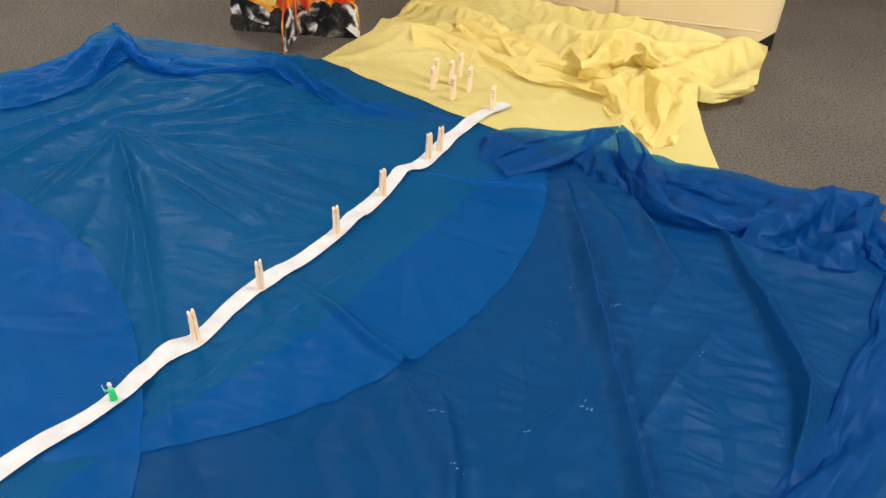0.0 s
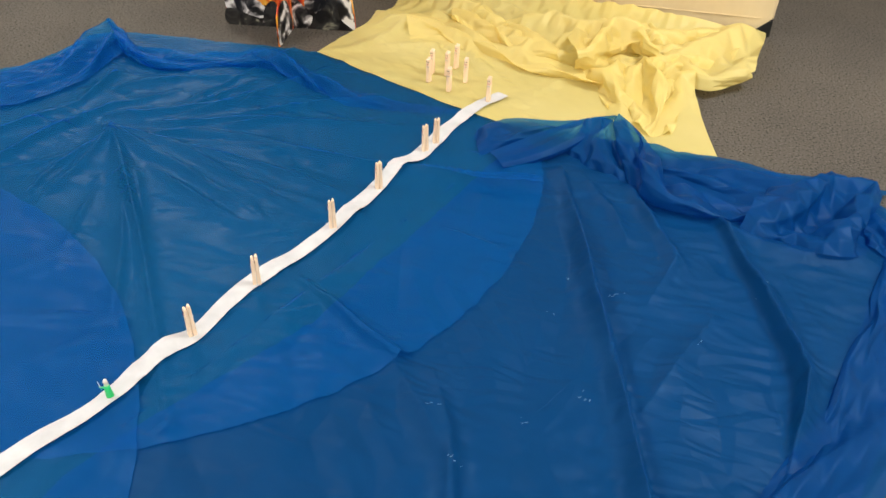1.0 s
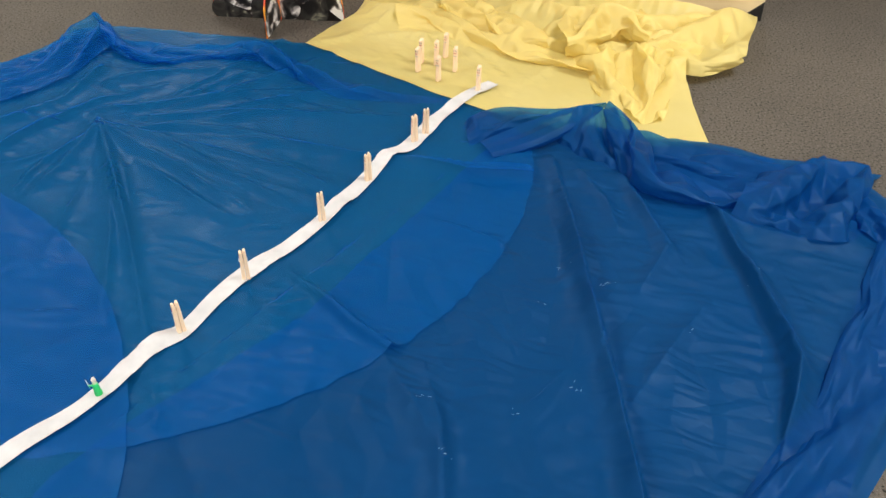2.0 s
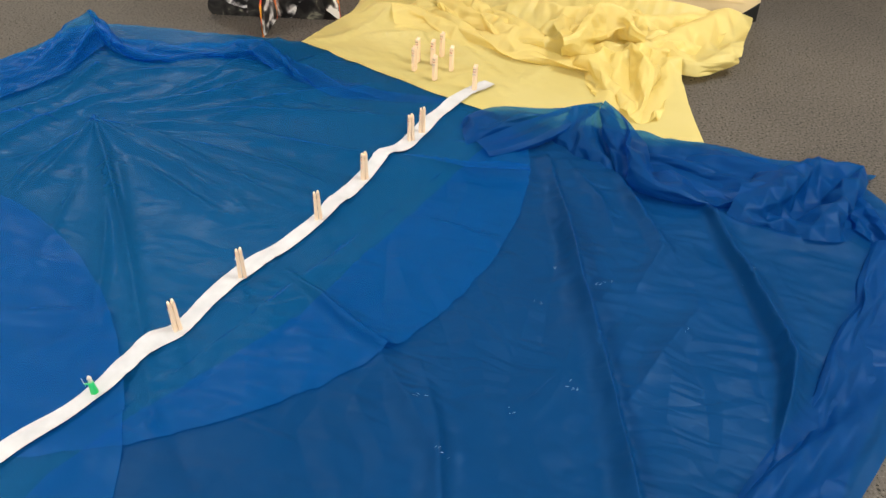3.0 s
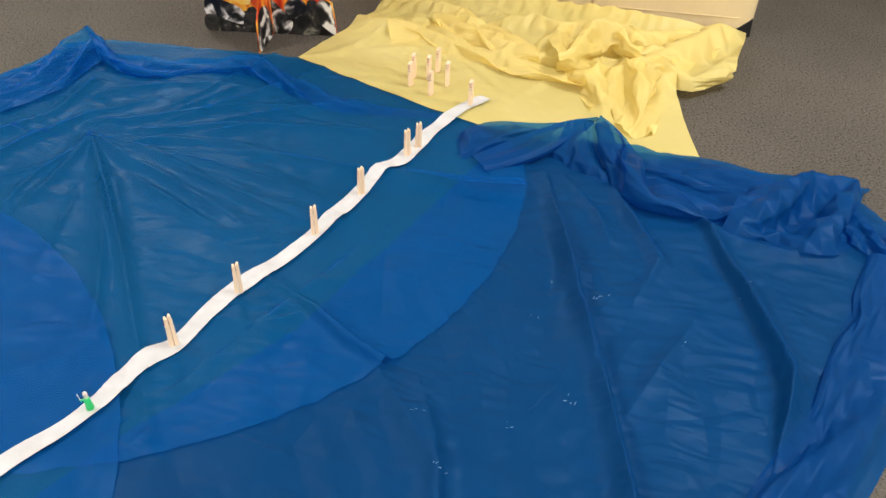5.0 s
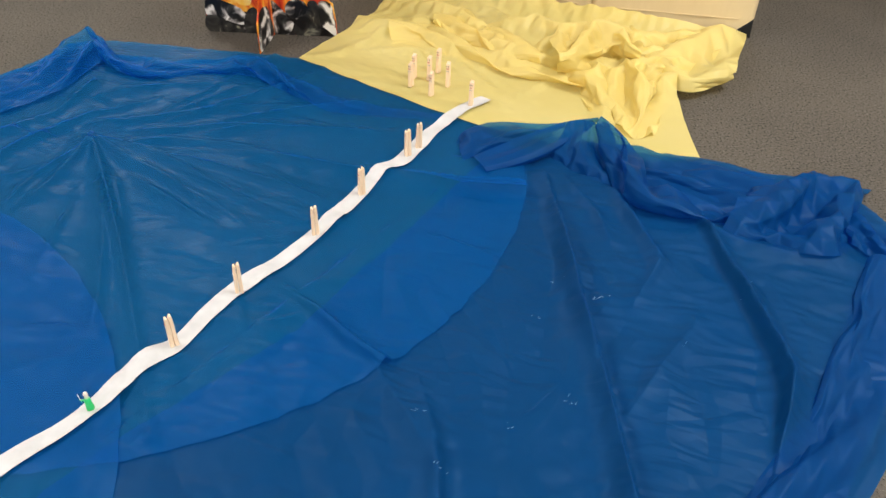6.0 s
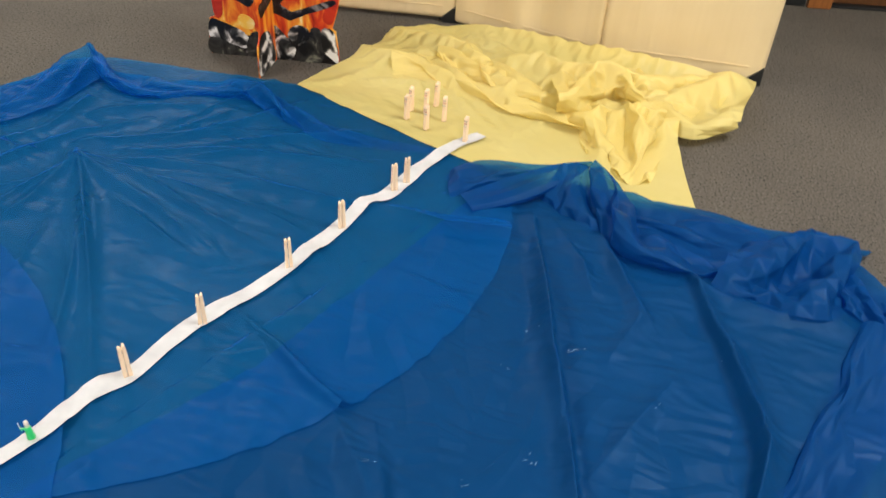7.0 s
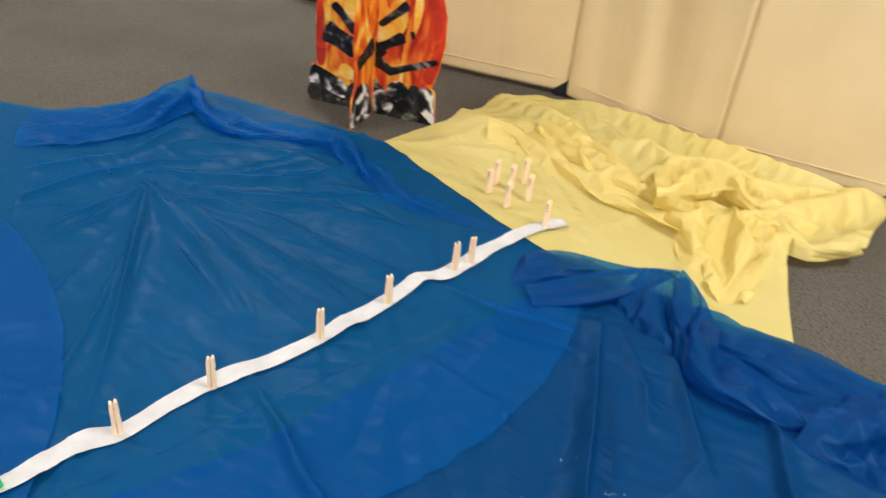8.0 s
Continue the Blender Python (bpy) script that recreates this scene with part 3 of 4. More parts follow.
REAR = [[(0.529, 1.673, 0.008), (0.609, 1.663, 0.010), (0.695, 1.642, 0.012), (0.776, 1.608, 0.016), (0.862, 1.551, 0.020)],
     [(0.528, 1.601, 0.020), (0.600, 1.569, 0.035), (0.679, 1.540, 0.040), (0.760, 1.519, 0.040), (0.839, 1.490, 0.045)],
     [(0.527, 1.547, 0.012), (0.600, 1.516, 0.015), (0.682, 1.481, 0.018), (0.757, 1.460, 0.020), (0.835, 1.451, 0.030)],
     [(0.525, 1.486, 0.010), (0.596, 1.454, 0.010), (0.675, 1.420, 0.010), (0.755, 1.419, 0.010), (0.824, 1.405, 0.020)]]
HEAP = [[(0.774, 1.463, 0.010), (0.847, 1.540, 0.008), (0.924, 1.575, 0.008), (0.995, 1.587, 0.008), (1.067, 1.583, 0.008), (1.105, 1.528, 0.008)],
     [(0.753, 1.422, 0.030), (0.831, 1.515, 0.040), (0.899, 1.537, 0.050), (0.962, 1.541, 0.060), (1.023, 1.521, 0.070), (1.058, 1.490, 0.050)],
     [(0.729, 1.384, 0.045), (0.803, 1.395, 0.060), (0.849, 1.386, 0.075), (0.937, 1.440, 0.050), (0.967, 1.403, 0.085), (1.029, 1.409, 0.050)],
     [(0.696, 1.351, 0.035), (0.747, 1.320, 0.060), (0.809, 1.305, 0.080), (0.879, 1.320, 0.060), (0.935, 1.325, 0.075), (0.993, 1.342, 0.040)],
     [(0.672, 1.338, 0.010), (0.745, 1.311, 0.012), (0.802, 1.282, 0.012), (0.855, 1.243, 0.012), (0.922, 1.267, 0.012), (0.979, 1.308, 0.012)]]
TAIL = [[(1.019, 1.427, 0.020), (1.059, 1.396, 0.010), (1.086, 1.344, 0.008), (1.117, 1.261, 0.008)],
     [(0.983, 1.352, 0.040), (1.009, 1.304, 0.045), (1.034, 1.253, 0.045), (1.078, 1.193, 0.030)],
     [(0.974, 1.316, 0.012), (0.995, 1.271, 0.012), (1.027, 1.222, 0.012), (1.058, 1.158, 0.010)]]
FLAP = [[(0.985, 1.248, 0.020), (0.912, 1.131, 0.012), (0.822, 0.983, 0.010), (0.737, 0.844, 0.010), (0.660, 0.744, 0.010), (0.587, 0.664, 0.010), (0.511, 0.581, 0.010), (0.443, 0.512, 0.010)],
     [(0.993, 1.240, 0.045), (0.909, 1.099, 0.040), (0.809, 0.945, 0.040), (0.732, 0.822, 0.040), (0.662, 0.722, 0.032), (0.591, 0.643, 0.035), (0.514, 0.564, 0.040), (0.448, 0.494, 0.040)],
     [(1.016, 1.215, 0.050), (0.938, 1.071, 0.035), (0.860, 0.949, 0.022), (0.776, 0.815, 0.022), (0.699, 0.709, 0.022), (0.624, 0.625, 0.022), (0.561, 0.559, 0.022), (0.509, 0.502, 0.022)],
     [(1.060, 1.194, 0.045), (0.976, 1.044, 0.030), (0.895, 0.901, 0.026), (0.821, 0.773, 0.026), (0.751, 0.672, 0.026), (0.686, 0.602, 0.026), (0.626, 0.538, 0.026), (0.580, 0.493, 0.026)],
     [(1.111, 1.163, 0.008), (1.027, 1.004, 0.006), (0.929, 0.848, 0.006), (0.842, 0.726, 0.006), (0.773, 0.646, 0.006), (0.721, 0.590, 0.006), (0.667, 0.532, 0.006), (0.626, 0.491, 0.006)]]
BACK_LEFT = [[(-1.508, 1.948, 0.006), (-1.354, 2.054, 0.006), (-1.275, 2.117, 0.010), (-1.237, 2.216, 0.030), (-1.203, 2.264, 0.050), (-1.160, 2.285, 0.075)],
     [(-1.451, 1.854, 0.030), (-1.307, 1.958, 0.022), (-1.220, 2.007, 0.030), (-1.182, 2.101, 0.045), (-1.156, 2.189, 0.060), (-1.126, 2.230, 0.075)],
     [(-1.425, 1.798, 0.025), (-1.252, 1.871, 0.022), (-1.186, 1.922, 0.030), (-1.128, 1.998, 0.045), (-1.110, 2.093, 0.055), (-1.098, 2.181, 0.060)],
     [(-1.396, 1.732, 0.010), (-1.241, 1.804, 0.012), (-1.174, 1.881, 0.012), (-1.120, 1.968, 0.014), (-1.096, 2.074, 0.016), (-1.063, 2.155, 0.020)]]
BACK_RIGHT = [[(-1.160, 2.285, 0.075), (-1.110, 2.256, 0.045), (-1.022, 2.182, 0.020), (-0.935, 2.176, 0.018), (-0.819, 2.147, 0.018), (-0.720, 2.166, 0.022), (-0.661, 2.198, 0.030), (-0.558, 2.177, 0.020), (-0.451, 2.064, 0.012), (-0.341, 1.991, 0.008), (-0.166, 1.921, 0.006), (0.002, 1.886, 0.005)],
     [(-1.122, 2.232, 0.080), (-1.061, 2.161, 0.055), (-0.984, 2.090, 0.042), (-0.907, 2.096, 0.036), (-0.804, 2.100, 0.032), (-0.696, 2.106, 0.040), (-0.628, 2.121, 0.050), (-0.535, 2.082, 0.038), (-0.432, 1.995, 0.025), (-0.326, 1.930, 0.018), (-0.160, 1.890, 0.012), (0.002, 1.871, 0.008)],
     [(-1.092, 2.173, 0.060), (-1.040, 2.122, 0.040), (-0.971, 2.054, 0.030), (-0.898, 2.036, 0.026), (-0.801, 2.081, 0.022), (-0.682, 2.085, 0.028), (-0.601, 2.094, 0.030), (-0.517, 2.036, 0.024), (-0.417, 1.960, 0.018), (-0.312, 1.898, 0.014), (-0.155, 1.871, 0.010), (0.002, 1.863, 0.007)],
     [(-1.061, 2.147, 0.020), (-1.034, 2.125, 0.012), (-0.985, 2.070, 0.010), (-0.908, 2.047, 0.009), (-0.805, 2.088, 0.009), (-0.685, 2.096, 0.009), (-0.601, 2.100, 0.010), (-0.514, 2.028, 0.009), (-0.412, 1.944, 0.008), (-0.307, 1.877, 0.007), (-0.155, 1.858, 0.006), (0.002, 1.860, 0.005)]]


def gathered(name, rows, seed, cloth, mat, **how):
    part(name, crumpled(name, rows, seed, **how), mat, cloth)


gathered("gathered_rim", BACK_LEFT, 3, middle_cloth, BLUE, along=1.04, across=1.12, fold=0.07, tall=0.016, stretch=0.4, cell=(0.06, 0.022))
gathered("gathered_rim", BACK_RIGHT, 4, middle_cloth, BLUE, along=1.03, across=1.15, fold=0.04, tall=0.011, stretch=0.3, cell=(0.055, 0.014))
gathered("folded_tongue", TONGUE_UNDER, 5, right_cloth, NAVY, along=1.02, across=1.06, fold=0.06, tall=0.006, stretch=0.3, cell=(0.05, 0.03))
gathered("folded_tongue", TONGUE, 6, right_cloth, NAVY, along=1.0, across=1.0, fold=0.07, tall=0.002, stretch=0.2, cell=(0.06, 0.03))
gathered("gathered_rim", [list(r) for r in zip(*DRAPE)], 7, right_cloth, NAVY, along=1.03, across=1.2, fold=0.05, tall=0.026, stretch=0.3, cell=(0.05, 0.022))
gathered("gathered_rim", ROPE, 8, right_cloth, NAVY, along=1.04, across=1.1, fold=0.07, tall=0.02, stretch=0.35, cell=(0.055, 0.025))
gathered("gathered_rim", REAR, 9, right_cloth, NAVY, along=1.02, across=1.12, fold=0.06, tall=0.022, stretch=0.25, cell=(0.07, 0.022))
gathered("gathered_rim", HEAP, 10, right_cloth, NAVY, along=1.12, across=1.12, fold=0.1, tall=0.05, stretch=0.9, cell=(0.045, 0.045), soft=1)
gathered("gathered_rim", TAIL, 11, right_cloth, NAVY, along=1.1, across=1.12, fold=0.06, tall=0.018, stretch=0.8, cell=(0.03, 0.026), soft=1)
gathered("folded_flap", FLAP, 12, right_cloth, NAVY, along=1.01, across=1.03, fold=0.08, tall=0.012, stretch=0.3, cell=(0.09, 0.03))

# pale scuffs on the right-hand cloth
SCUFF = material("pale_scuff", (0.25, 0.42, 0.6), 0.7, 0.2)
rs = random.Random(11)
bm = bmesh.new()
for sx, sy, count in [(p[0], p[1], c) for p, c in zip([(0.353, 1.094, 0.000), (0.262, 0.796, 0.000), (-0.025, 0.762, 0.000), (0.216, 1.024, 0.000), (0.015, 0.636, 0.000), (0.647, 1.097, 0.000), (0.143, 0.741, 0.000), (0.501, 0.952, 0.000), (0.269, 1.139, 0.000)], (7, 6, 4, 3, 4, 2, 3, 2, 3))]:
    for _ in range(count):
        x, y = sx + rs.gauss(0, 0.008), sy + rs.gauss(0, 0.006)
        z = float(z_right(np.array([x]), np.array([y]))[0])
        bmesh.ops.create_cube(bm, size=1, matrix=pose(x, y, z + 0.0012, 0, 0, rs.uniform(-30, 60)) @ Matrix.Diagonal((rs.uniform(0.002, 0.007), rs.uniform(0.0004, 0.0009), 0.0004, 1)))
tagged(part("scuffs", bm, SCUFF, right_cloth, "pale scratch marks"), kind="stuff")

# ---- yellow plastic tablecloth ----
Y_FRONT = [(-0.463, 2.210), (-0.207, 2.031), (0.056, 1.847), (0.294, 1.740), (0.533, 1.657), (0.707, 1.671)]
Y_RIGHT = [(0.707, 1.671), (0.710, 1.900), (0.715, 2.060), (0.800, 2.150), (0.920, 2.300), (0.990, 2.440)]
Y_BACK = [(-0.200, 2.740), (0.000, 2.810), (0.300, 2.680), (0.530, 2.560), (0.800, 2.500), (0.990, 2.440)]
Y_LEFT = [(-0.463, 2.210), (-0.382, 2.375), (-0.285, 2.529), (-0.200, 2.740)]
Y_FOLDS = [
    ([(0.1, 2.8, 0.02), (0.3, 2.68, 0.045), (0.53, 2.55, 0.06), (0.8, 2.52, 0.06), (1.0, 2.47, 0.04)], 0.06),
    ([(-0.306, 2.508, 0.030), (-0.203, 2.452, 0.040), (-0.102, 2.421, 0.040), (0.024, 2.293, 0.036), (0.161, 2.212, 0.034), (0.365, 2.105, 0.030), (0.427, 2.079, 0.020)], 0.026),
    ([(-0.200, 2.671, 0.030), (-0.052, 2.610, 0.050), (0.043, 2.527, 0.065), (0.125, 2.368, 0.065), (0.199, 2.251, 0.060), (0.276, 2.185, 0.050), (0.373, 2.192, 0.040)], 0.028),
    ([(0.148, 2.427, 0.020), (0.178, 2.240, 0.035), (0.220, 2.151, 0.030), (0.298, 2.124, 0.030)], 0.018),
    ([(0.190, 2.441, 0.040), (0.311, 2.430, 0.070), (0.386, 2.356, 0.070), (0.357, 2.305, 0.050)], 0.03),
    ([(0.382, 2.365, 0.050), (0.481, 2.371, 0.090), (0.583, 2.307, 0.095), (0.662, 2.226, 0.085), (0.743, 2.161, 0.060), (0.777, 2.172, 0.040)], 0.032),
    ([(0.399, 2.264, 0.050), (0.456, 2.267, 0.070), (0.492, 2.155, 0.065), (0.524, 2.055, 0.050), (0.493, 1.944, 0.030), (0.464, 1.859, 0.022)], 0.024),
    ([(0.524, 2.055, 0.050), (0.592, 2.112, 0.060), (0.663, 2.060, 0.050), (0.665, 1.989, 0.030), (0.575, 1.866, 0.010)], 0.028),
    ([(0.686, 2.326, 0.060), (0.831, 2.383, 0.055), (1.002, 2.438, 0.040)], 0.035),
    ([(0.623, 2.133, 0.060), (0.689, 2.061, 0.050), (0.777, 1.993, 0.050), (0.910, 2.203, 0.045), (1.008, 2.415, 0.030)], 0.04),
    ([(-0.460, 2.208, 0.006), (-0.337, 2.249, 0.016), (-0.236, 2.374, 0.012), (-0.184, 2.453, 0.030)], 0.018),
    ([(-0.248, 2.280, 0.008), (-0.118, 2.297, 0.014), (0.032, 2.268, 0.008)], 0.012),
    ([(0.203, 1.962, 0.002), (0.314, 2.076, 0.012), (0.407, 2.131, 0.016)], 0.014),
    ([(-0.089, 2.533, 0.030), (-0.027, 2.451, 0.015), (0.032, 2.337, 0.020)], 0.015),
    ([(0.536, 1.925, 0.004), (0.602, 2.019, 0.012), (0.657, 1.990, 0.010)], 0.014),
]


def yellow_zone(x, y):
    """Where the yellow cloth is bunched up."""
    return fall(y - 2.14 + 0.25 * (x - 0.3), 0.04) * fall(x + 0.12, 0.06)


def z_yellow(x, y):
    z = 0.009 + 0 * x
    for line, w in Y_FOLDS:
        lift = ridge(x, y, line, w * 1.35, 1.6, 0.25)
        z = np.maximum(z, 0.009 + lift) * 0.85 + (z + lift) * 0.15
    rough_zone = yellow_zone(x, y)
    z = z + (0.003 + 0.014 * rough_zone) * np.abs(facets(x, y, 0.16, 14)) + (0.0018 + 0.004 * rough_zone) * np.abs(facets(x, y, 0.05, 15)) + 0.0006 * facets(x, y, 0.02, 16)
    over = (np.hypot(x - CC[0], y - CC[1]) < 1.02) & (y < 2.3)
    return np.maximum(z, np.where(over, z_middle(x, y) + 0.004, 0))


yellow_cloth = tagged(empty("plastic_tablecloth", 0, 0, 0), "rumpled pale yellow plastic tablecloth lying on the carpet", "tablecloth")


def between(front, back, left, right, n, m):
    """A grid of (x, y) spread between four border lines."""
    f, b, l, r = even(front, n)[:, None], even(back, n)[:, None], even(left, m)[None], even(right, m)[None]
    u, v = np.linspace(0, 1, n)[:, None, None], np.linspace(0, 1, m)[None, :, None]
    corners = (1 - u) * (1 - v) * f[0, 0] + u * (1 - v) * f[-1, 0] + (1 - u) * v * b[0, 0] + u * v * b[-1, 0]
    return (1 - v) * f + v * b + (1 - u) * l + u * r - corners


def yellow_sheet():
    q = between(Y_FRONT, Y_BACK, Y_LEFT, Y_RIGHT, 58, 42)
    x, y = q[..., 0], q[..., 1]
    P = np.stack([x, y, z_yellow(x, y)], 2)
    loose = yellow_zone(x, y)
    ease = 1 + 0.05 * loose
    ru = np.linalg.norm(np.diff(P, axis=0), axis=2) * (ease[1:] + ease[:-1]) / 2
    rv = np.linalg.norm(np.diff(P, axis=1), axis=2) * (ease[:, 1:] + ease[:, :-1]) / 2
    grip = 0.3 - 0.27 * loose
    grip[:, 0] = 0.4
    P = settle(P, ru, rv, 120, 0.06, grip, None, 0.0001)
    P = refine(P, 8, 4)
    P[..., 1] = np.minimum(P[..., 1], np.interp(P[..., 0], (-0.2, 0.006, 0.535, 1.085), (2.9, 2.88, 2.608, 2.515)) - 0.036)
    return grid_mesh("sheet", P)


part("sheet", yellow_sheet(), YELLOW, yellow_cloth)
# heaped folds of the yellow cloth
Y_LONG = [[(-0.189, 2.566, 0.010), (-0.036, 2.494, 0.010), (0.081, 2.396, 0.010), (0.192, 2.273, 0.010), (0.297, 2.186, 0.010), (0.400, 2.138, 0.010), (0.457, 2.096, 0.010)],
     [(-0.185, 2.427, 0.050), (-0.052, 2.336, 0.050), (0.051, 2.240, 0.050), (0.148, 2.141, 0.050), (0.259, 2.079, 0.050), (0.367, 2.037, 0.050), (0.431, 2.002, 0.050)],
     [(-0.164, 2.329, 0.012), (-0.050, 2.307, 0.012), (0.053, 2.230, 0.012), (0.134, 2.183, 0.012), (0.257, 2.124, 0.012), (0.377, 2.087, 0.012), (0.440, 2.054, 0.012)]]
Y_SECOND = [[(-0.039, 2.604, 0.020), (0.082, 2.529, 0.020), (0.178, 2.441, 0.020), (0.270, 2.356, 0.020), (0.333, 2.317, 0.020)],
     [(-0.026, 2.422, 0.075), (0.078, 2.325, 0.075), (0.167, 2.236, 0.075), (0.252, 2.151, 0.075), (0.304, 2.139, 0.075)],
     [(0.024, 2.392, 0.020), (0.118, 2.310, 0.020), (0.190, 2.239, 0.020), (0.250, 2.174, 0.020), (0.321, 2.159, 0.020)]]
Y_PUFF = [[(0.356, 2.372, 0.030), (0.434, 2.484, 0.030), (0.544, 2.571, 0.030), (0.634, 2.509, 0.030), (0.683, 2.396, 0.030)],
     [(0.342, 2.119, 0.115), (0.409, 2.185, 0.115), (0.499, 2.265, 0.115), (0.573, 2.219, 0.115), (0.616, 2.139, 0.115)],
     [(0.346, 2.054, 0.100), (0.410, 2.097, 0.100), (0.488, 2.163, 0.100), (0.560, 2.176, 0.100), (0.608, 2.100, 0.100)],
     [(0.363, 2.111, 0.030), (0.429, 2.108, 0.030), (0.489, 2.159, 0.030), (0.574, 2.246, 0.030), (0.638, 2.193, 0.030)]]
Y_LOBE = [[(0.664, 2.395, 0.030), (0.765, 2.472, 0.030), (0.866, 2.442, 0.030), (0.989, 2.508, 0.030), (1.053, 2.466, 0.030)],
     [(0.635, 2.198, 0.070), (0.723, 2.254, 0.070), (0.813, 2.211, 0.070), (0.890, 2.196, 0.070), (0.950, 2.200, 0.070)],
     [(0.634, 2.118, 0.070), (0.684, 2.102, 0.070), (0.729, 2.030, 0.070), (0.786, 2.023, 0.070), (0.885, 2.078, 0.070)],
     [(0.661, 2.124, 0.030), (0.683, 2.058, 0.030), (0.751, 2.015, 0.030), (0.817, 2.041, 0.030), (0.901, 2.110, 0.030)]]
Y_HANG = [[(0.377, 2.112, 0.030), (0.424, 2.043, 0.015), (0.445, 1.910, 0.012)],
     [(0.469, 2.066, 0.080), (0.467, 1.941, 0.070), (0.464, 1.878, 0.014)],
     [(0.525, 2.131, 0.060), (0.525, 2.040, 0.030), (0.504, 1.858, 0.012)],
     [(0.565, 2.097, 0.100), (0.583, 1.990, 0.085), (0.519, 1.787, 0.030)],
     [(0.613, 2.067, 0.090), (0.617, 1.933, 0.070), (0.537, 1.736, 0.012)],
     [(0.673, 2.144, 0.030), (0.672, 2.004, 0.016), (0.602, 1.792, 0.012)]]
gathered("heaped_fold", Y_LONG, 31, yellow_cloth, YELLOW, along=1.01, across=1.04, fold=0.06, tall=0.007, stretch=0.3, cell=(0.07, 0.024))
gathered("heaped_fold", Y_SECOND, 32, yellow_cloth, YELLOW, along=1.02, across=1.05, fold=0.06, tall=0.010, stretch=0.3, cell=(0.06, 0.03))
gathered("heaped_fold", Y_PUFF, 33, yellow_cloth, YELLOW, along=1.08, across=1.06, fold=0.08, tall=0.022, stretch=0.8, cell=(0.05, 0.045))
gathered("heaped_fold", Y_LOBE, 34, yellow_cloth, YELLOW, along=1.03, across=1.04, fold=0.09, tall=0.010, stretch=0.5, cell=(0.07, 0.045))
gathered("heaped_fold", Y_HANG, 35, yellow_cloth, YELLOW, along=1.02, across=1.06, fold=0.06, tall=0.010, stretch=0.4, cell=(0.055, 0.03))


def top_of(x, y):
    """Height of the uppermost cloth."""
    X, Y = np.atleast_1d(np.asarray(x, float)), np.atleast_1d(np.asarray(y, float))
    z = z_middle(X, Y)
    z = np.where(np.hypot(X - LC[0], Y - LC[1]) < LR, np.maximum(z, z_side(X, Y)), z)
    z = np.where(Y > 1.83, np.maximum(z, z_yellow(X, Y)), z)
    return z if np.ndim(x) else float(z[0])


# ---- paper streamer ----
STRIP = [(-0.778, 0.544, 0.014), (-0.745, 0.590, 0.014), (-0.700, 0.651, 0.014), (-0.647, 0.708, 0.014), (-0.602, 0.769, 0.014), (-0.575, 0.832, 0.014), (-0.545, 0.887, 0.014), (-0.507, 0.924, 0.014), (-0.469, 1.006, 0.014), (-0.419, 1.097, 0.014), (-0.366, 1.162, 0.014), (-0.320, 1.230, 0.014), (-0.256, 1.338, 0.014), (-0.206, 1.437, 0.014), (-0.152, 1.562, 0.014), (-0.096, 1.622, 0.014), (-0.025, 1.765, 0.014), (0.055, 1.886, 0.014), (0.135, 1.970, 0.014)]


def streamer_mesh():
    c = spline(STRIP, 0.006)[:, :2]
    n, across = len(c), 13
    tan = np.gradient(c, axis=0)
    tan /= np.linalg.norm(tan, axis=1)[:, None]
    side = np.stack([-tan[:, 1], tan[:, 0]], 1)
    k = (np.arange(n) * 0.006)[:, None]
    u = np.linspace(-1, 1, across)[None, :]
    half = 0.0204 + 0.0016 * np.sin(k * 21) + 0.0012 * np.sin(k * 47 + 1)
    x, y = c[:, 0:1] + side[:, 0:1] * half * u, c[:, 1:2] + side[:, 1:2] * half * u
    z = top_of(x, y)
    wide = np.pad(z, ((2, 2), (1, 1)), mode="edge")
    z = np.max([wide[a:a + n, b:b + across] for a in range(5) for b in range(3)], axis=0)
    flat = np.stack([np.convolve(np.pad(z[:, j], 4, mode="edge"), np.ones(9) / 9, "valid") for j in range(across)], 1)
    lift = 0.003 * np.maximum(0, np.sin(k * 9 + 2 * (u > 0))) * np.abs(u) ** 3
    z = np.maximum(z, flat) + 0.0025 + lift
    verts = np.stack([x.ravel(), y.ravel(), z.ravel()], 1).tolist()
    faces = [(i * across + j, (i + 1) * across + j, (i + 1) * across + j + 1, i * across + j + 1) for i in range(n - 1) for j in range(across - 1)]
    me = raw("streamer", verts, faces)
    return me


tagged(part("paper_streamer", streamer_mesh(), PAPER), "long wavy white crepe paper strip laid across the cloths", "paper strip")

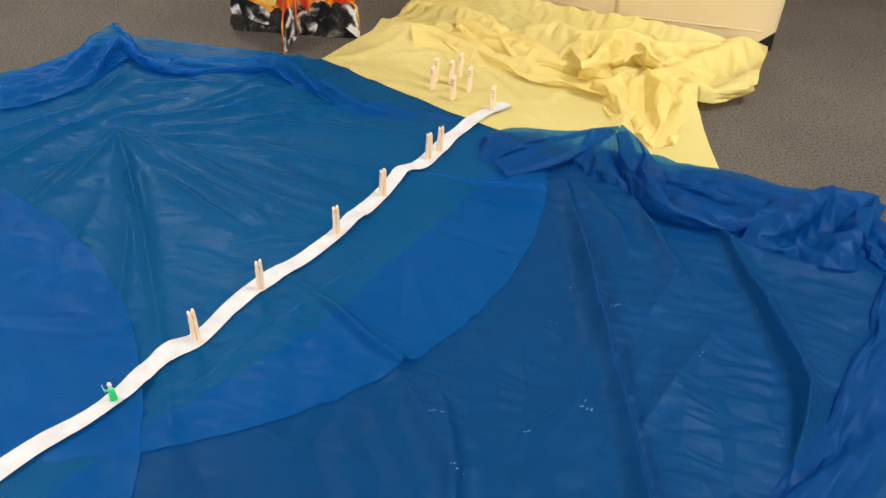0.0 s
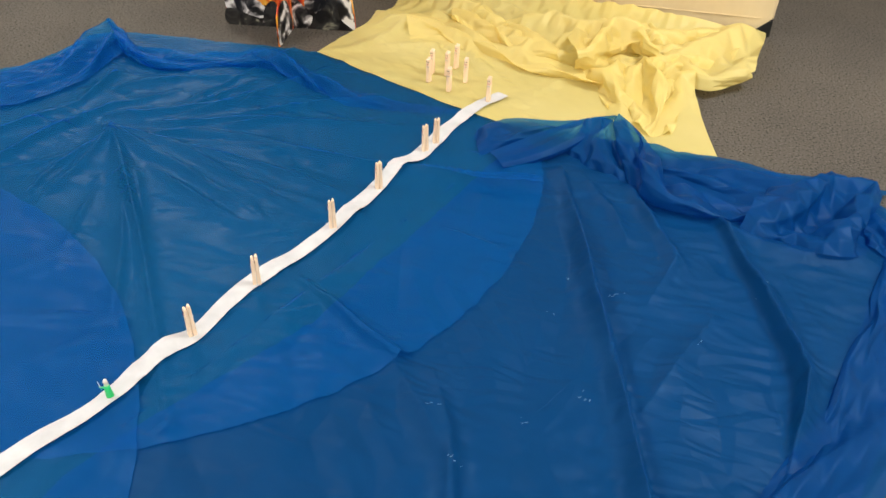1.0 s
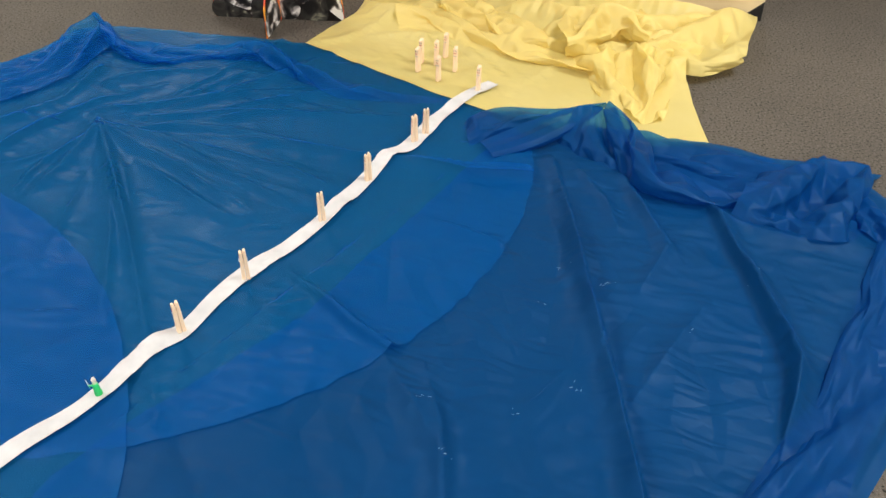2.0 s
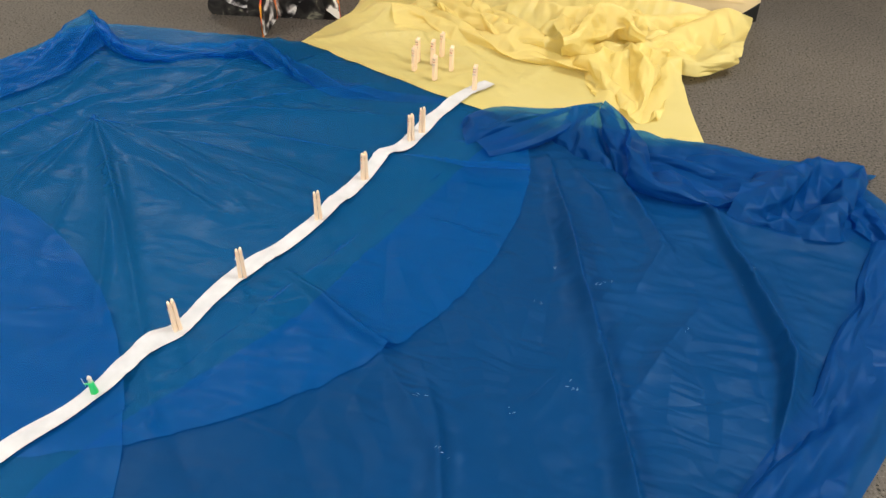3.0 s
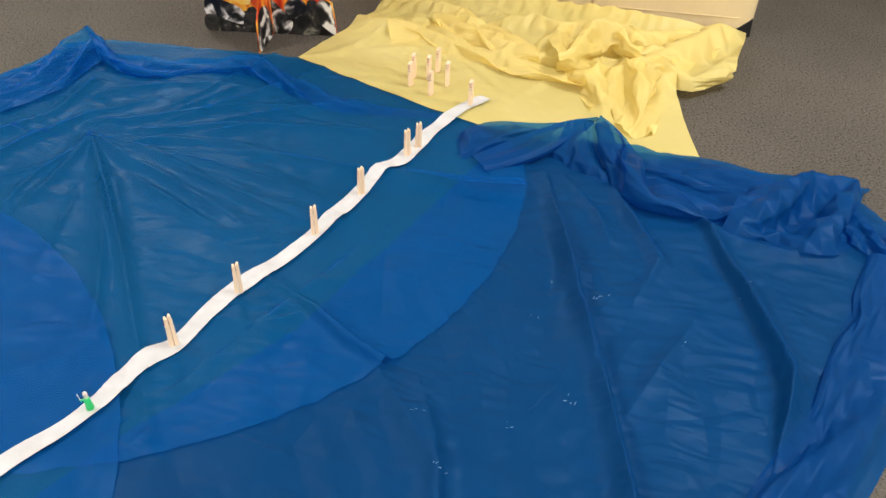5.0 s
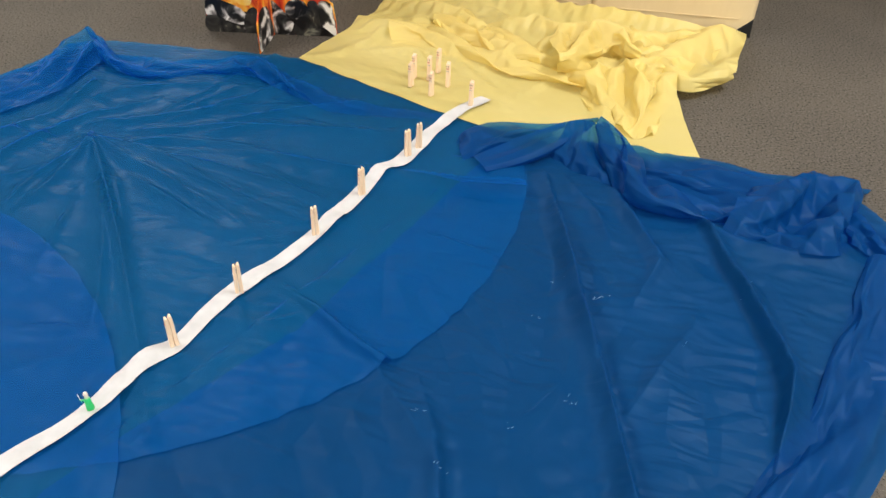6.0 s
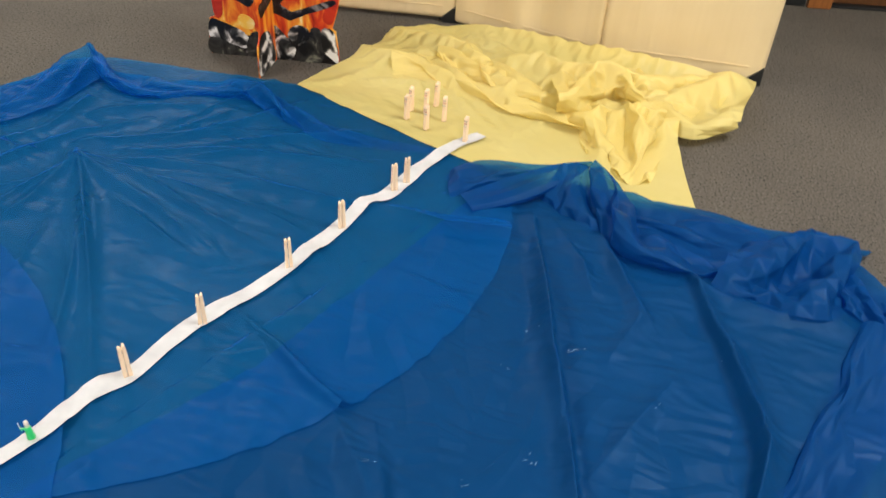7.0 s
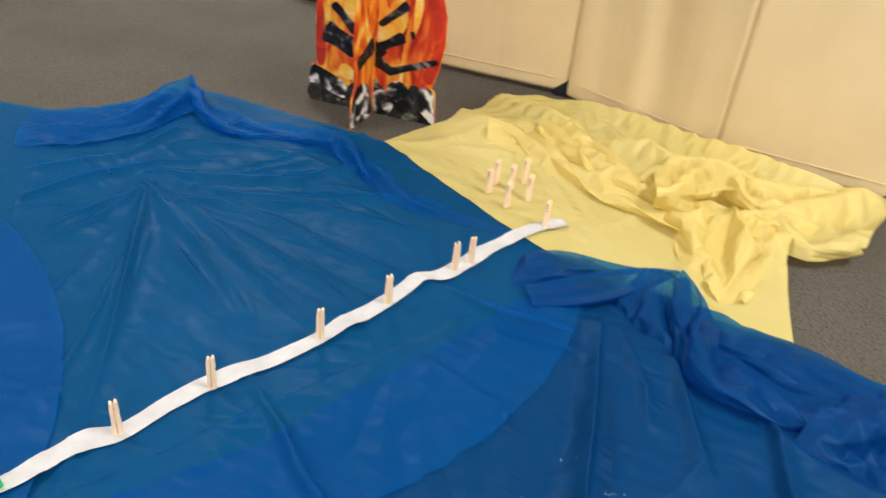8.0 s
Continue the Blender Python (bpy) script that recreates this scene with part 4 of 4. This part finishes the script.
# ---- clothespins with drawn faces ----
def clothespin():
    pin = empty("clothespin")
    H = 0.08
    half = [(0.0004, H - 0.007), (0.0035, H), (0.0075, H - 0.001), (0.0086, H - 0.009), (0.0088, 0.05), (0.0092, 0.035), (0.0102, 0.004), (0.0094, 0.0), (0.0011, 0.0), (0.0006, 0.03), (0.0004, 0.036), (0.0004, 0.06), (0.0016, 0.062), (0.0016, 0.066), (0.0004, 0.068)]
    for s in (1, -1):
        part("prong", slab_bm([(x * s * 0.86, z - (0.003 if s < 0 and z > 0.07 else 0)) for x, z in half], 0.0105, None, 0.0006), PEG_WOOD, pin)
    sp = bmesh.new()
    for i in range(3):
        n, m = 14, 5
        ring = [[sp.verts.new(((0.0042 + 0.0008 * math.cos(b * 2 * math.pi / m)) * math.cos(a * 2 * math.pi / n), -0.0016 + 0.0016 * i + 0.0008 * math.sin(b * 2 * math.pi / m), 0.046 + (0.0042 + 0.0008 * math.cos(b * 2 * math.pi / m)) * math.sin(a * 2 * math.pi / n))) for b in range(m)] for a in range(n)]
        for a in range(n):
            for b in range(m):
                sp.faces.new((ring[a][b], ring[(a + 1) % n][b], ring[(a + 1) % n][(b + 1) % m], ring[a][(b + 1) % m]))
    for sx in (-1, 1):
        bmesh.ops.create_cube(sp, size=1, matrix=Matrix.Translation((sx * 0.008, 0, 0.052)) @ Matrix.Diagonal((0.0012, 0.011, 0.0014, 1)))
    part("spring", sp, STEEL, pin, "steel wire spring")
    marks = bmesh.new()
    side = pose(-0.0024, 0, 0, 0, 0, -90)
    for ex in (-0.0026, 0.0026):
        bmesh.ops.create_cone(marks, cap_ends=True, segments=10, radius1=0.0014, radius2=0.0014, depth=0.0006, matrix=side @ Matrix.Translation((ex, -0.0054, 0.068)) @ pose(0, 0, 0, 90))
    part("drawn_eyes", marks, INK, pin, "ink dots")
    mouth = bmesh.new()
    for k in range(7):
        a = math.pi * (1.15 + 0.7 * k / 6)
        bmesh.ops.create_cube(mouth, size=1, matrix=side @ Matrix.Translation((0.0036 * math.cos(a), -0.0054, 0.0635 + 0.0042 * math.sin(a))) @ pose(0, 0, 0, 0, -math.degrees(a) - 90, 0) @ Matrix.Diagonal((0.0022, 0.0006, 0.0014, 1)))
    part("drawn_mouth", mouth, RED_INK, pin, "red ink curve")
    return pin


PINS = [(-0.508, 0.923, 0.012), (-0.414, 1.083, 0.012), (-0.281, 1.293, 0.012), (-0.189, 1.457, 0.012), (-0.083, 1.644, 0.012), (-0.056, 1.687, 0.012), (0.089, 1.923, 0.012), (-0.029, 1.984, 0.012), (-0.092, 2.039, 0.012), (-0.038, 2.080, 0.012), (-0.011, 2.138, 0.012), (0.020, 2.045, 0.012), (-0.084, 2.090, 0.012)]
PIN_TURN = [35, 20, 15, 30, 25, 10, 70, 62, 58, 65, 60, 72, 66]
PIN_LEAN = [0, 1, 0, 1, 0, 2, 1, 0, -1, 2, 3, 2, 0]
first_pin = clothespin()
for k, ((px, py, _), turn, lean) in enumerate(zip(PINS, PIN_TURN, PIN_LEAN)):
    m = pose(px, py, top_of(px, py) + 0.002, 0, lean, turn)
    ob = copy_thing(first_pin, m) if k else first_pin
    ob.matrix_basis = m
    on = "standing on the white paper strip" if k < 7 else "standing on the yellow cloth"
    tagged(ob, "wooden clothespin with a drawn face " + on, "clothespin", "clothespins set up as figures")

# ---- small green toy figure: one plain mesh ----
GREEN = material("green_plastic", (0.02, 0.62, 0.16), 0.4, 0.4)
n_, l_, b_ = nodes_of(GREEN)
gx = n_.new("ShaderNodeTexCoord")
gs = n_.new("ShaderNodeSeparateXYZ")
l_.new(gx.outputs["Object"], gs.inputs[0])
l_.new(ramp(GREEN, gs.outputs["Z"], [(0.0, (0.015, 0.5, 0.12)), (0.034, (0.03, 0.62, 0.2)), (0.0355, (0.75, 0.68, 0.6)), (1.0, (0.75, 0.68, 0.6))]), b_.inputs["Base Color"])


def toy_figure():
    bm = bmesh.new()
    prof = [(0.0085, 0.0), (0.0088, 0.004), (0.0075, 0.016), (0.0072, 0.026), (0.0058, 0.033), (0.003, 0.036), (0.0046, 0.038), (0.0054, 0.042), (0.0044, 0.0465), (0.002, 0.049)]
    n = 18
    rings = [[bm.verts.new((r * 1.05 * math.cos(a * 2 * math.pi / n), r * 0.85 * math.sin(a * 2 * math.pi / n) + 0.001 * math.sin(z * 400), z)) for a in range(n)] for r, z in prof]
    for p, q in zip(rings, rings[1:]):
        for a in range(n):
            bm.faces.new((p[a], p[(a + 1) % n], q[(a + 1) % n], q[a]))
    bm.faces.new(rings[0][::-1])
    bm.faces.new(rings[-1])
    bmesh.ops.create_cone(bm, cap_ends=True, segments=8, radius1=0.0009, radius2=0.0008, depth=0.024, matrix=Matrix.Translation((-0.0135, -0.004, 0.037)) @ pose(0, 0, 0, 0, -8, 0))
    bmesh.ops.create_cone(bm, cap_ends=True, segments=8, radius1=0.0024, radius2=0.0016, depth=0.013, matrix=Matrix.Translation((-0.009, -0.003, 0.0305)) @ pose(0, 0, 0, 0, -70, 0))
    for f in bm.faces:
        f.smooth = True
    return bm


fx, fy = [(-0.610, 0.753, 0.014)][0][:2]
fig = part("toy_figure", toy_figure(), GREEN)
fig.location = (fx, fy, top_of(fx, fy) + 0.003)
fig.rotation_euler = (0, 0, radians(15))
fig.scale = (0.78, 0.78, 0.92)
tagged(fig, "tiny green plastic robed toy figure holding a staff", "toy figure")

# ---- folding screen ----
def screen_panel(x0, y0, x1, y1, parent, wave, feet, base=0.022, height=1.45):
    """One padded panel; wave: how far its cover sags in upright folds; feet: which ends have a black corner foot."""
    w = math.hypot(x1 - x0, y1 - y0)
    m = pose(x0, y0, 0, 0, 0, math.degrees(math.atan2(y1 - y0, x1 - x0)))
    nu, nv = 70, 60
    bm = bmesh.new()
    rows = []
    for face in (-1, 1):
        grid = []
        for j in range(nv + 1):
            row = []
            for i in range(nu + 1):
                u, v = i / nu, (j / nv) ** 1.5
                edge = min(u, 1 - u) * w
                lowcut = 0.0
                for k in feet:
                    d = (u if k == 0 else 1 - u) * w
                    lowcut = max(lowcut, 0.045 * max(0, 1 - d / 0.05))
                z = base + lowcut + v * (height - base - lowcut)
                depth = 0.018 * min(1, (edge / 0.012 + 0.02)) ** 0.5 * min(1, ((z - base) / 0.012 + 0.1)) ** 0.5
                sag = wave * math.sin(u * 17 + 1.2 * math.sin(z * 2.4) + z) * math.sin(math.pi * u) ** 0.5 * (0.4 + 0.6 * math.sin(u * 7 + 1) ** 2)
                row.append(bm.verts.new((u * w, face * (depth + sag * (1 if face < 0 else 0)), z)))
            grid.append(row)
        for p, q in zip(grid, grid[1:]):
            for i in range(nu):
                bm.faces.new((p[i], p[i + 1], q[i + 1], q[i]) if face < 0 else (p[i + 1], p[i], q[i], q[i + 1]))
        rows.append(grid)
    f, b = rows
    for line in ([(r[0], s[0]) for r, s in zip(f, b)], [(r[-1], s[-1]) for r, s in zip(f, b)], list(zip(f[0], b[0])), list(zip(f[-1], b[-1]))):
        for (a0, b0), (a1, b1) in zip(line, line[1:]):
            bm.faces.new((a0, b0, b1, a1))
    bmesh.ops.recalc_face_normals(bm, faces=bm.faces[:])
    bmesh.ops.transform(bm, matrix=m, verts=bm.verts[:])
    for q in bm.faces:
        q.smooth = True
    pn = part("panel", bm, VINYL, parent)
    part("hem", slab_bm([(0.05, 0.064), (w - 0.05, 0.064), (w - 0.05, 0.0665), (0.05, 0.0665)], 0.003, m @ pose(0, -0.0185 - abs(wave) * 0.5, 0)), VINYL, pn)
    for k in feet:
        a, s = (0.0, 1) if k == 0 else (w, -1)
        part("corner_foot", slab_bm([(a + s * 0.001, 0.0), (a + s * 0.05, 0.0), (a + s * 0.066, 0.014), (a + s * 0.004, 0.068)][::s], 0.044, m, 0.002), BLACK, pn, "black rubber corner foot")


screen = tagged(empty("folding_screen"), "cream vinyl folding screen with black corner feet", "folding screen")
screen_panel(-0.58, 2.93, 0.012, 2.885, screen, 0.001, (0, 1), 0.014)
screen_panel(0.006, 2.880, 0.535, 2.608, screen, 0.011, (), 0.006)
screen_panel(0.531, 2.609, 1.085, 2.515, screen, 0.0015, (1,), 0.012)

# ---- cardboard campfire ----
FIRE = material("printed_flames", (0.8, 0.2, 0.03), 0.3, 0.4)
n_, l_, b_ = nodes_of(FIRE)
tc = n_.new("ShaderNodeTexCoord")
mp = n_.new("ShaderNodeMapping")
mp.inputs["Scale"].default_value = (15, 15, 5)
l_.new(tc.outputs["Object"], mp.inputs["Vector"])
flick = n_.new("ShaderNodeTexNoise")
flick.inputs["Scale"].default_value, flick.inputs["Detail"].default_value, flick.inputs["Distortion"].default_value = 1.0, 4, 1.6
l_.new(mp.outputs["Vector"], flick.inputs["Vector"])
l_.new(ramp(FIRE, flick.outputs["Fac"], [(0.28, (0.22, 0.012, 0.006)), (0.40, (0.6, 0.05, 0.012)), (0.50, (0.8, 0.2, 0.02)), (0.60, (0.9, 0.45, 0.05)), (0.72, (0.95, 0.8, 0.4))]), b_.inputs["Base Color"])


def print_ink(name, stops, scale):
    m = material(name, stops[0][1], 0.3, 0.4)
    n, l, b = nodes_of(m)
    t = n.new("ShaderNodeTexCoord")
    q = n.new("ShaderNodeTexNoise")
    q.inputs["Scale"].default_value, q.inputs["Detail"].default_value, q.inputs["Distortion"].default_value = scale, 3, 0.8
    l.new(t.outputs["Object"], q.inputs["Vector"])
    l.new(ramp(m, q.outputs["Fac"], stops), b.inputs["Base Color"])
    return m


RED_EDGE = print_ink("printed_red", [(0.3, (0.3, 0.012, 0.008)), (0.6, (0.72, 0.06, 0.015)), (0.8, (0.85, 0.2, 0.02))], 12)
GLOW = print_ink("printed_yellow", [(0.3, (0.85, 0.3, 0.03)), (0.55, (0.92, 0.55, 0.08)), (0.75, (0.95, 0.85, 0.5))], 14)
LOG = print_ink("printed_charcoal", [(0.42, (0.006, 0.005, 0.005)), (0.56, (0.03, 0.025, 0.025)), (0.66, (0.22, 0.2, 0.2))], 30)
ROCK = print_ink("printed_rock", [(0.43, (0.008, 0.008, 0.009)), (0.48, (0.05, 0.05, 0.05)), (0.53, (0.3, 0.28, 0.28)), (0.58, (0.8, 0.78, 0.77))], 17)
ROCK_DARK = print_ink("printed_dark_rock", [(0.4, (0.008, 0.008, 0.009)), (0.6, (0.05, 0.048, 0.045)), (0.75, (0.4, 0.4, 0.3))], 24)
CARD_EDGE = material("grey_card_edge", (0.3, 0.27, 0.24), 0.9, 0.1)


def rounded(points, n=5):
    """A smooth closed outline through a few corners."""
    p = np.array(points, float)
    out = []
    for k in range(len(p)):
        a, b, c, d = p[k - 1], p[k], p[(k + 1) % len(p)], p[(k + 2) % len(p)]
        for t in np.linspace(0, 1, n, endpoint=False):
            out.append(tuple(0.5 * (2 * b + (c - a) * t + (2 * a - 5 * b + 4 * c - d) * t**2 + (3 * b - a - 3 * c + d) * t**3)))
    return out


def log_outline(x0, z0, x1, z1, w0, w1, seed):
    rng = random.Random(seed)
    dx, dz = x1 - x0, z1 - z0
    ln = math.hypot(dx, dz)
    nx, nz = -dz / ln, dx / ln
    up = [(x0 + dx * t + nx * (w0 + (w1 - w0) * t) * rng.uniform(0.8, 1.2), z0 + dz * t + nz * (w0 + (w1 - w0) * t) * rng.uniform(0.8, 1.2)) for t in (0, 0.33, 0.66, 1)]
    dn = [(x0 + dx * t - nx * (w0 + (w1 - w0) * t) * rng.uniform(0.8, 1.2), z0 + dz * t - nz * (w0 + (w1 - w0) * t) * rng.uniform(0.8, 1.2)) for t in (1, 0.66, 0.33, 0)]
    return rounded(up + dn, 3)


def campfire():
    fire = empty("campfire_cutout", -0.584, 2.425, 0)
    tagged(fire, "printed cardboard campfire cutout made of two slotted panels", "decoration")
    turn = -2.6
    body = [(-0.2225, 0.0), (0.2225, 0.0), (0.221, 0.05), (0.214, 0.115), (0.202, 0.125), (0.222, 0.19), (0.238, 0.27), (0.234, 0.36), (0.208, 0.45), (0.17, 0.51), (0.13, 0.60), (0.09, 0.54), (0.04, 0.60), (0.0, 0.66), (-0.035, 0.585), (-0.09, 0.62), (-0.115, 0.53), (-0.165, 0.50), (-0.192, 0.40), (-0.203, 0.28), (-0.19, 0.16), (-0.188, 0.135), (-0.216, 0.125), (-0.2245, 0.06)]
    m = pose(0, 0, 0, 0, 0, turn)
    panel = part("panel", slab_bm(body, 0.004, m), FIRE, fire)
    cross = [(-0.16, 0.0), (0.16, 0.0), (0.158, 0.1), (0.135, 0.13), (0.15, 0.3), (0.12, 0.46), (0.06, 0.52), (0.0, 0.6), (-0.06, 0.52), (-0.12, 0.46), (-0.15, 0.3), (-0.135, 0.13), (-0.158, 0.1)]
    mc = pose(0.004, -0.0, 0, 0, 0, turn + 86)
    wing = part("cross_panel", slab_bm(cross, 0.004, mc), FIRE, fire)

    def stuck(name, outline, mat, lift, base=m, parent=panel, side=-1):
        part(name, slab_bm(outline, 0.0006, base @ pose(0, side * (0.0024 + 0.0007 * lift), 0)), mat, parent)

    # flames, then logs, then rocks, each layer of print over the one before
    stuck("flame", rounded([(-0.2, 0.15), (-0.17, 0.14), (-0.165, 0.25), (-0.178, 0.36), (-0.15, 0.46), (-0.175, 0.47), (-0.196, 0.37)], 4), RED_EDGE, 0)
    stuck("flame", rounded([(0.2, 0.14), (0.22, 0.2), (0.235, 0.28), (0.229, 0.37), (0.2, 0.46), (0.17, 0.45), (0.19, 0.34), (0.2, 0.25), (0.17, 0.16)], 4), RED_EDGE, 0)
    stuck("flame", rounded([(0.015, 0.23), (0.07, 0.25), (0.11, 0.33), (0.08, 0.41), (0.05, 0.35), (0.02, 0.4)], 4), GLOW, 0)
    stuck("flame", rounded([(0.13, 0.29), (0.15, 0.33), (0.155, 0.41), (0.135, 0.47), (0.13, 0.38)], 4), GLOW, 0)
    stuck("flame", rounded([(-0.16, 0.2), (-0.15, 0.28), (-0.155, 0.36), (-0.172, 0.3), (-0.175, 0.22)], 4), GLOW, 0)
    stuck("flame", rounded([(-0.1, 0.3), (-0.06, 0.27), (-0.04, 0.33), (-0.07, 0.44), (-0.1, 0.38)], 4), GLOW, 0)
    stuck("ember", rounded([(-0.12, 0.12), (-0.1, 0.1), (-0.07, 0.1), (-0.062, 0.125), (-0.085, 0.145), (-0.11, 0.145)], 4), GLOW, 1)
    for k, q in enumerate([(-0.14, 0.335, -0.06, 0.26, 0.012, 0.016), (-0.165, 0.245, -0.06, 0.2, 0.035, 0.03), (-0.04, 0.25, 0.02, 0.19, 0.03, 0.035), (0.02, 0.225, 0.1, 0.275, 0.014, 0.018), (0.02, 0.3, 0.105, 0.375, 0.009, 0.014),
                           (0.0, 0.19, 0.07, 0.15, 0.022, 0.012), (0.06, 0.155, 0.21, 0.215, 0.011, 0.009), (0.122, 0.285, 0.135, 0.288, 0.011, 0.011)]):
        stuck("log", log_outline(*q, 20 + k), LOG, 1 + 0.15 * k)
    rocks = [((-0.222, 0.06), (-0.215, 0.12), (-0.18, 0.118), (-0.1, 0.085), (-0.11, 0.055), (-0.17, 0.05)), ((-0.222, 0.003), (-0.222, 0.058), (-0.17, 0.05), (-0.13, 0.03), (-0.1, 0.003)),
             ((-0.165, 0.05), (-0.15, 0.075), (-0.1, 0.08), (-0.085, 0.06), (-0.095, 0.03), (-0.13, 0.035)), ((-0.09, 0.003), (-0.095, 0.045), (-0.075, 0.085), (-0.05, 0.09), (-0.04, 0.05), (-0.045, 0.003)),
             ((-0.04, 0.003), (-0.035, 0.07), (0.0, 0.12), (0.03, 0.1), (0.06, 0.06), (0.075, 0.04), (0.05, 0.003)), ((0.05, 0.085), (0.06, 0.115), (0.09, 0.128), (0.12, 0.115), (0.125, 0.085), (0.1, 0.06), (0.075, 0.06)),
             ((0.08, 0.003), (0.085, 0.055), (0.12, 0.08), (0.13, 0.12), (0.16, 0.12), (0.17, 0.06), (0.16, 0.003)), ((0.168, 0.05), (0.166, 0.12), (0.205, 0.118), (0.216, 0.06), (0.22, 0.006), (0.195, 0.02))]
    stuck("rock_base", [(-0.2215, 0.001), (0.2215, 0.001), (0.219, 0.06), (0.19, 0.085), (-0.1, 0.075), (-0.2, 0.1), (-0.222, 0.06)], LOG, 2.1)
    for k, q in enumerate(rocks):
        stuck("rock", rounded(q, 3), ROCK_DARK if k in (1, 3, 6) else ROCK, 2.2 + 0.12 * k)
    for side in (-1, 1):
        stuck("rock", rounded([(-0.157, 0.004), (-0.15, 0.09), (-0.12, 0.13), (-0.06, 0.12), (-0.03, 0.07), (-0.02, 0.004)], 4), ROCK, 1, mc, wing, side)
        stuck("log", log_outline(-0.12, 0.2, -0.02, 0.24, 0.02, 0.025, 40), LOG, 0.6, mc, wing, side)


campfire()

# ---- unidentified dark things on the carpet by the far wall, built as slumped lumps ----
def slumped_lump(name, x, y, sx, sy, sz, seed, mat, label):
    bm = bmesh.new()
    bmesh.ops.create_icosphere(bm, subdivisions=4, radius=1)
    for v in bm.verts:
        k = 1 + 0.18 * noise.noise(v.co * 1.7 + Vector((seed, 0, 0))) + 0.06 * noise.noise(v.co * 5 + Vector((seed, 3, 0)))
        v.co = Vector((v.co.x * sx * k, v.co.y * sy * k, max(v.co.z * k, -0.55) * sz + 0.55 * sz))
    for f in bm.faces:
        f.smooth = True
    ob = part(name, bm, mat)
    ob.location = (x, y, 0.0)
    tagged(ob, label, "bag")


OLIVE = material("olive_matt", (0.06, 0.055, 0.02), 0.8, 0.2)
bumped(OLIVE, noise_tex(OLIVE, coords(OLIVE), 200, 2), 0.3, 0.002)
slumped_lump("dark_lump", -1.19, 3.47, 0.13, 0.09, 0.1, 2, OLIVE, "unidentified low olive lump on the carpet")
slumped_lump("dark_lump", -2.42, 2.85, 0.16, 0.12, 0.1, 5, BLACK, "unidentified low black lump on the carpet")
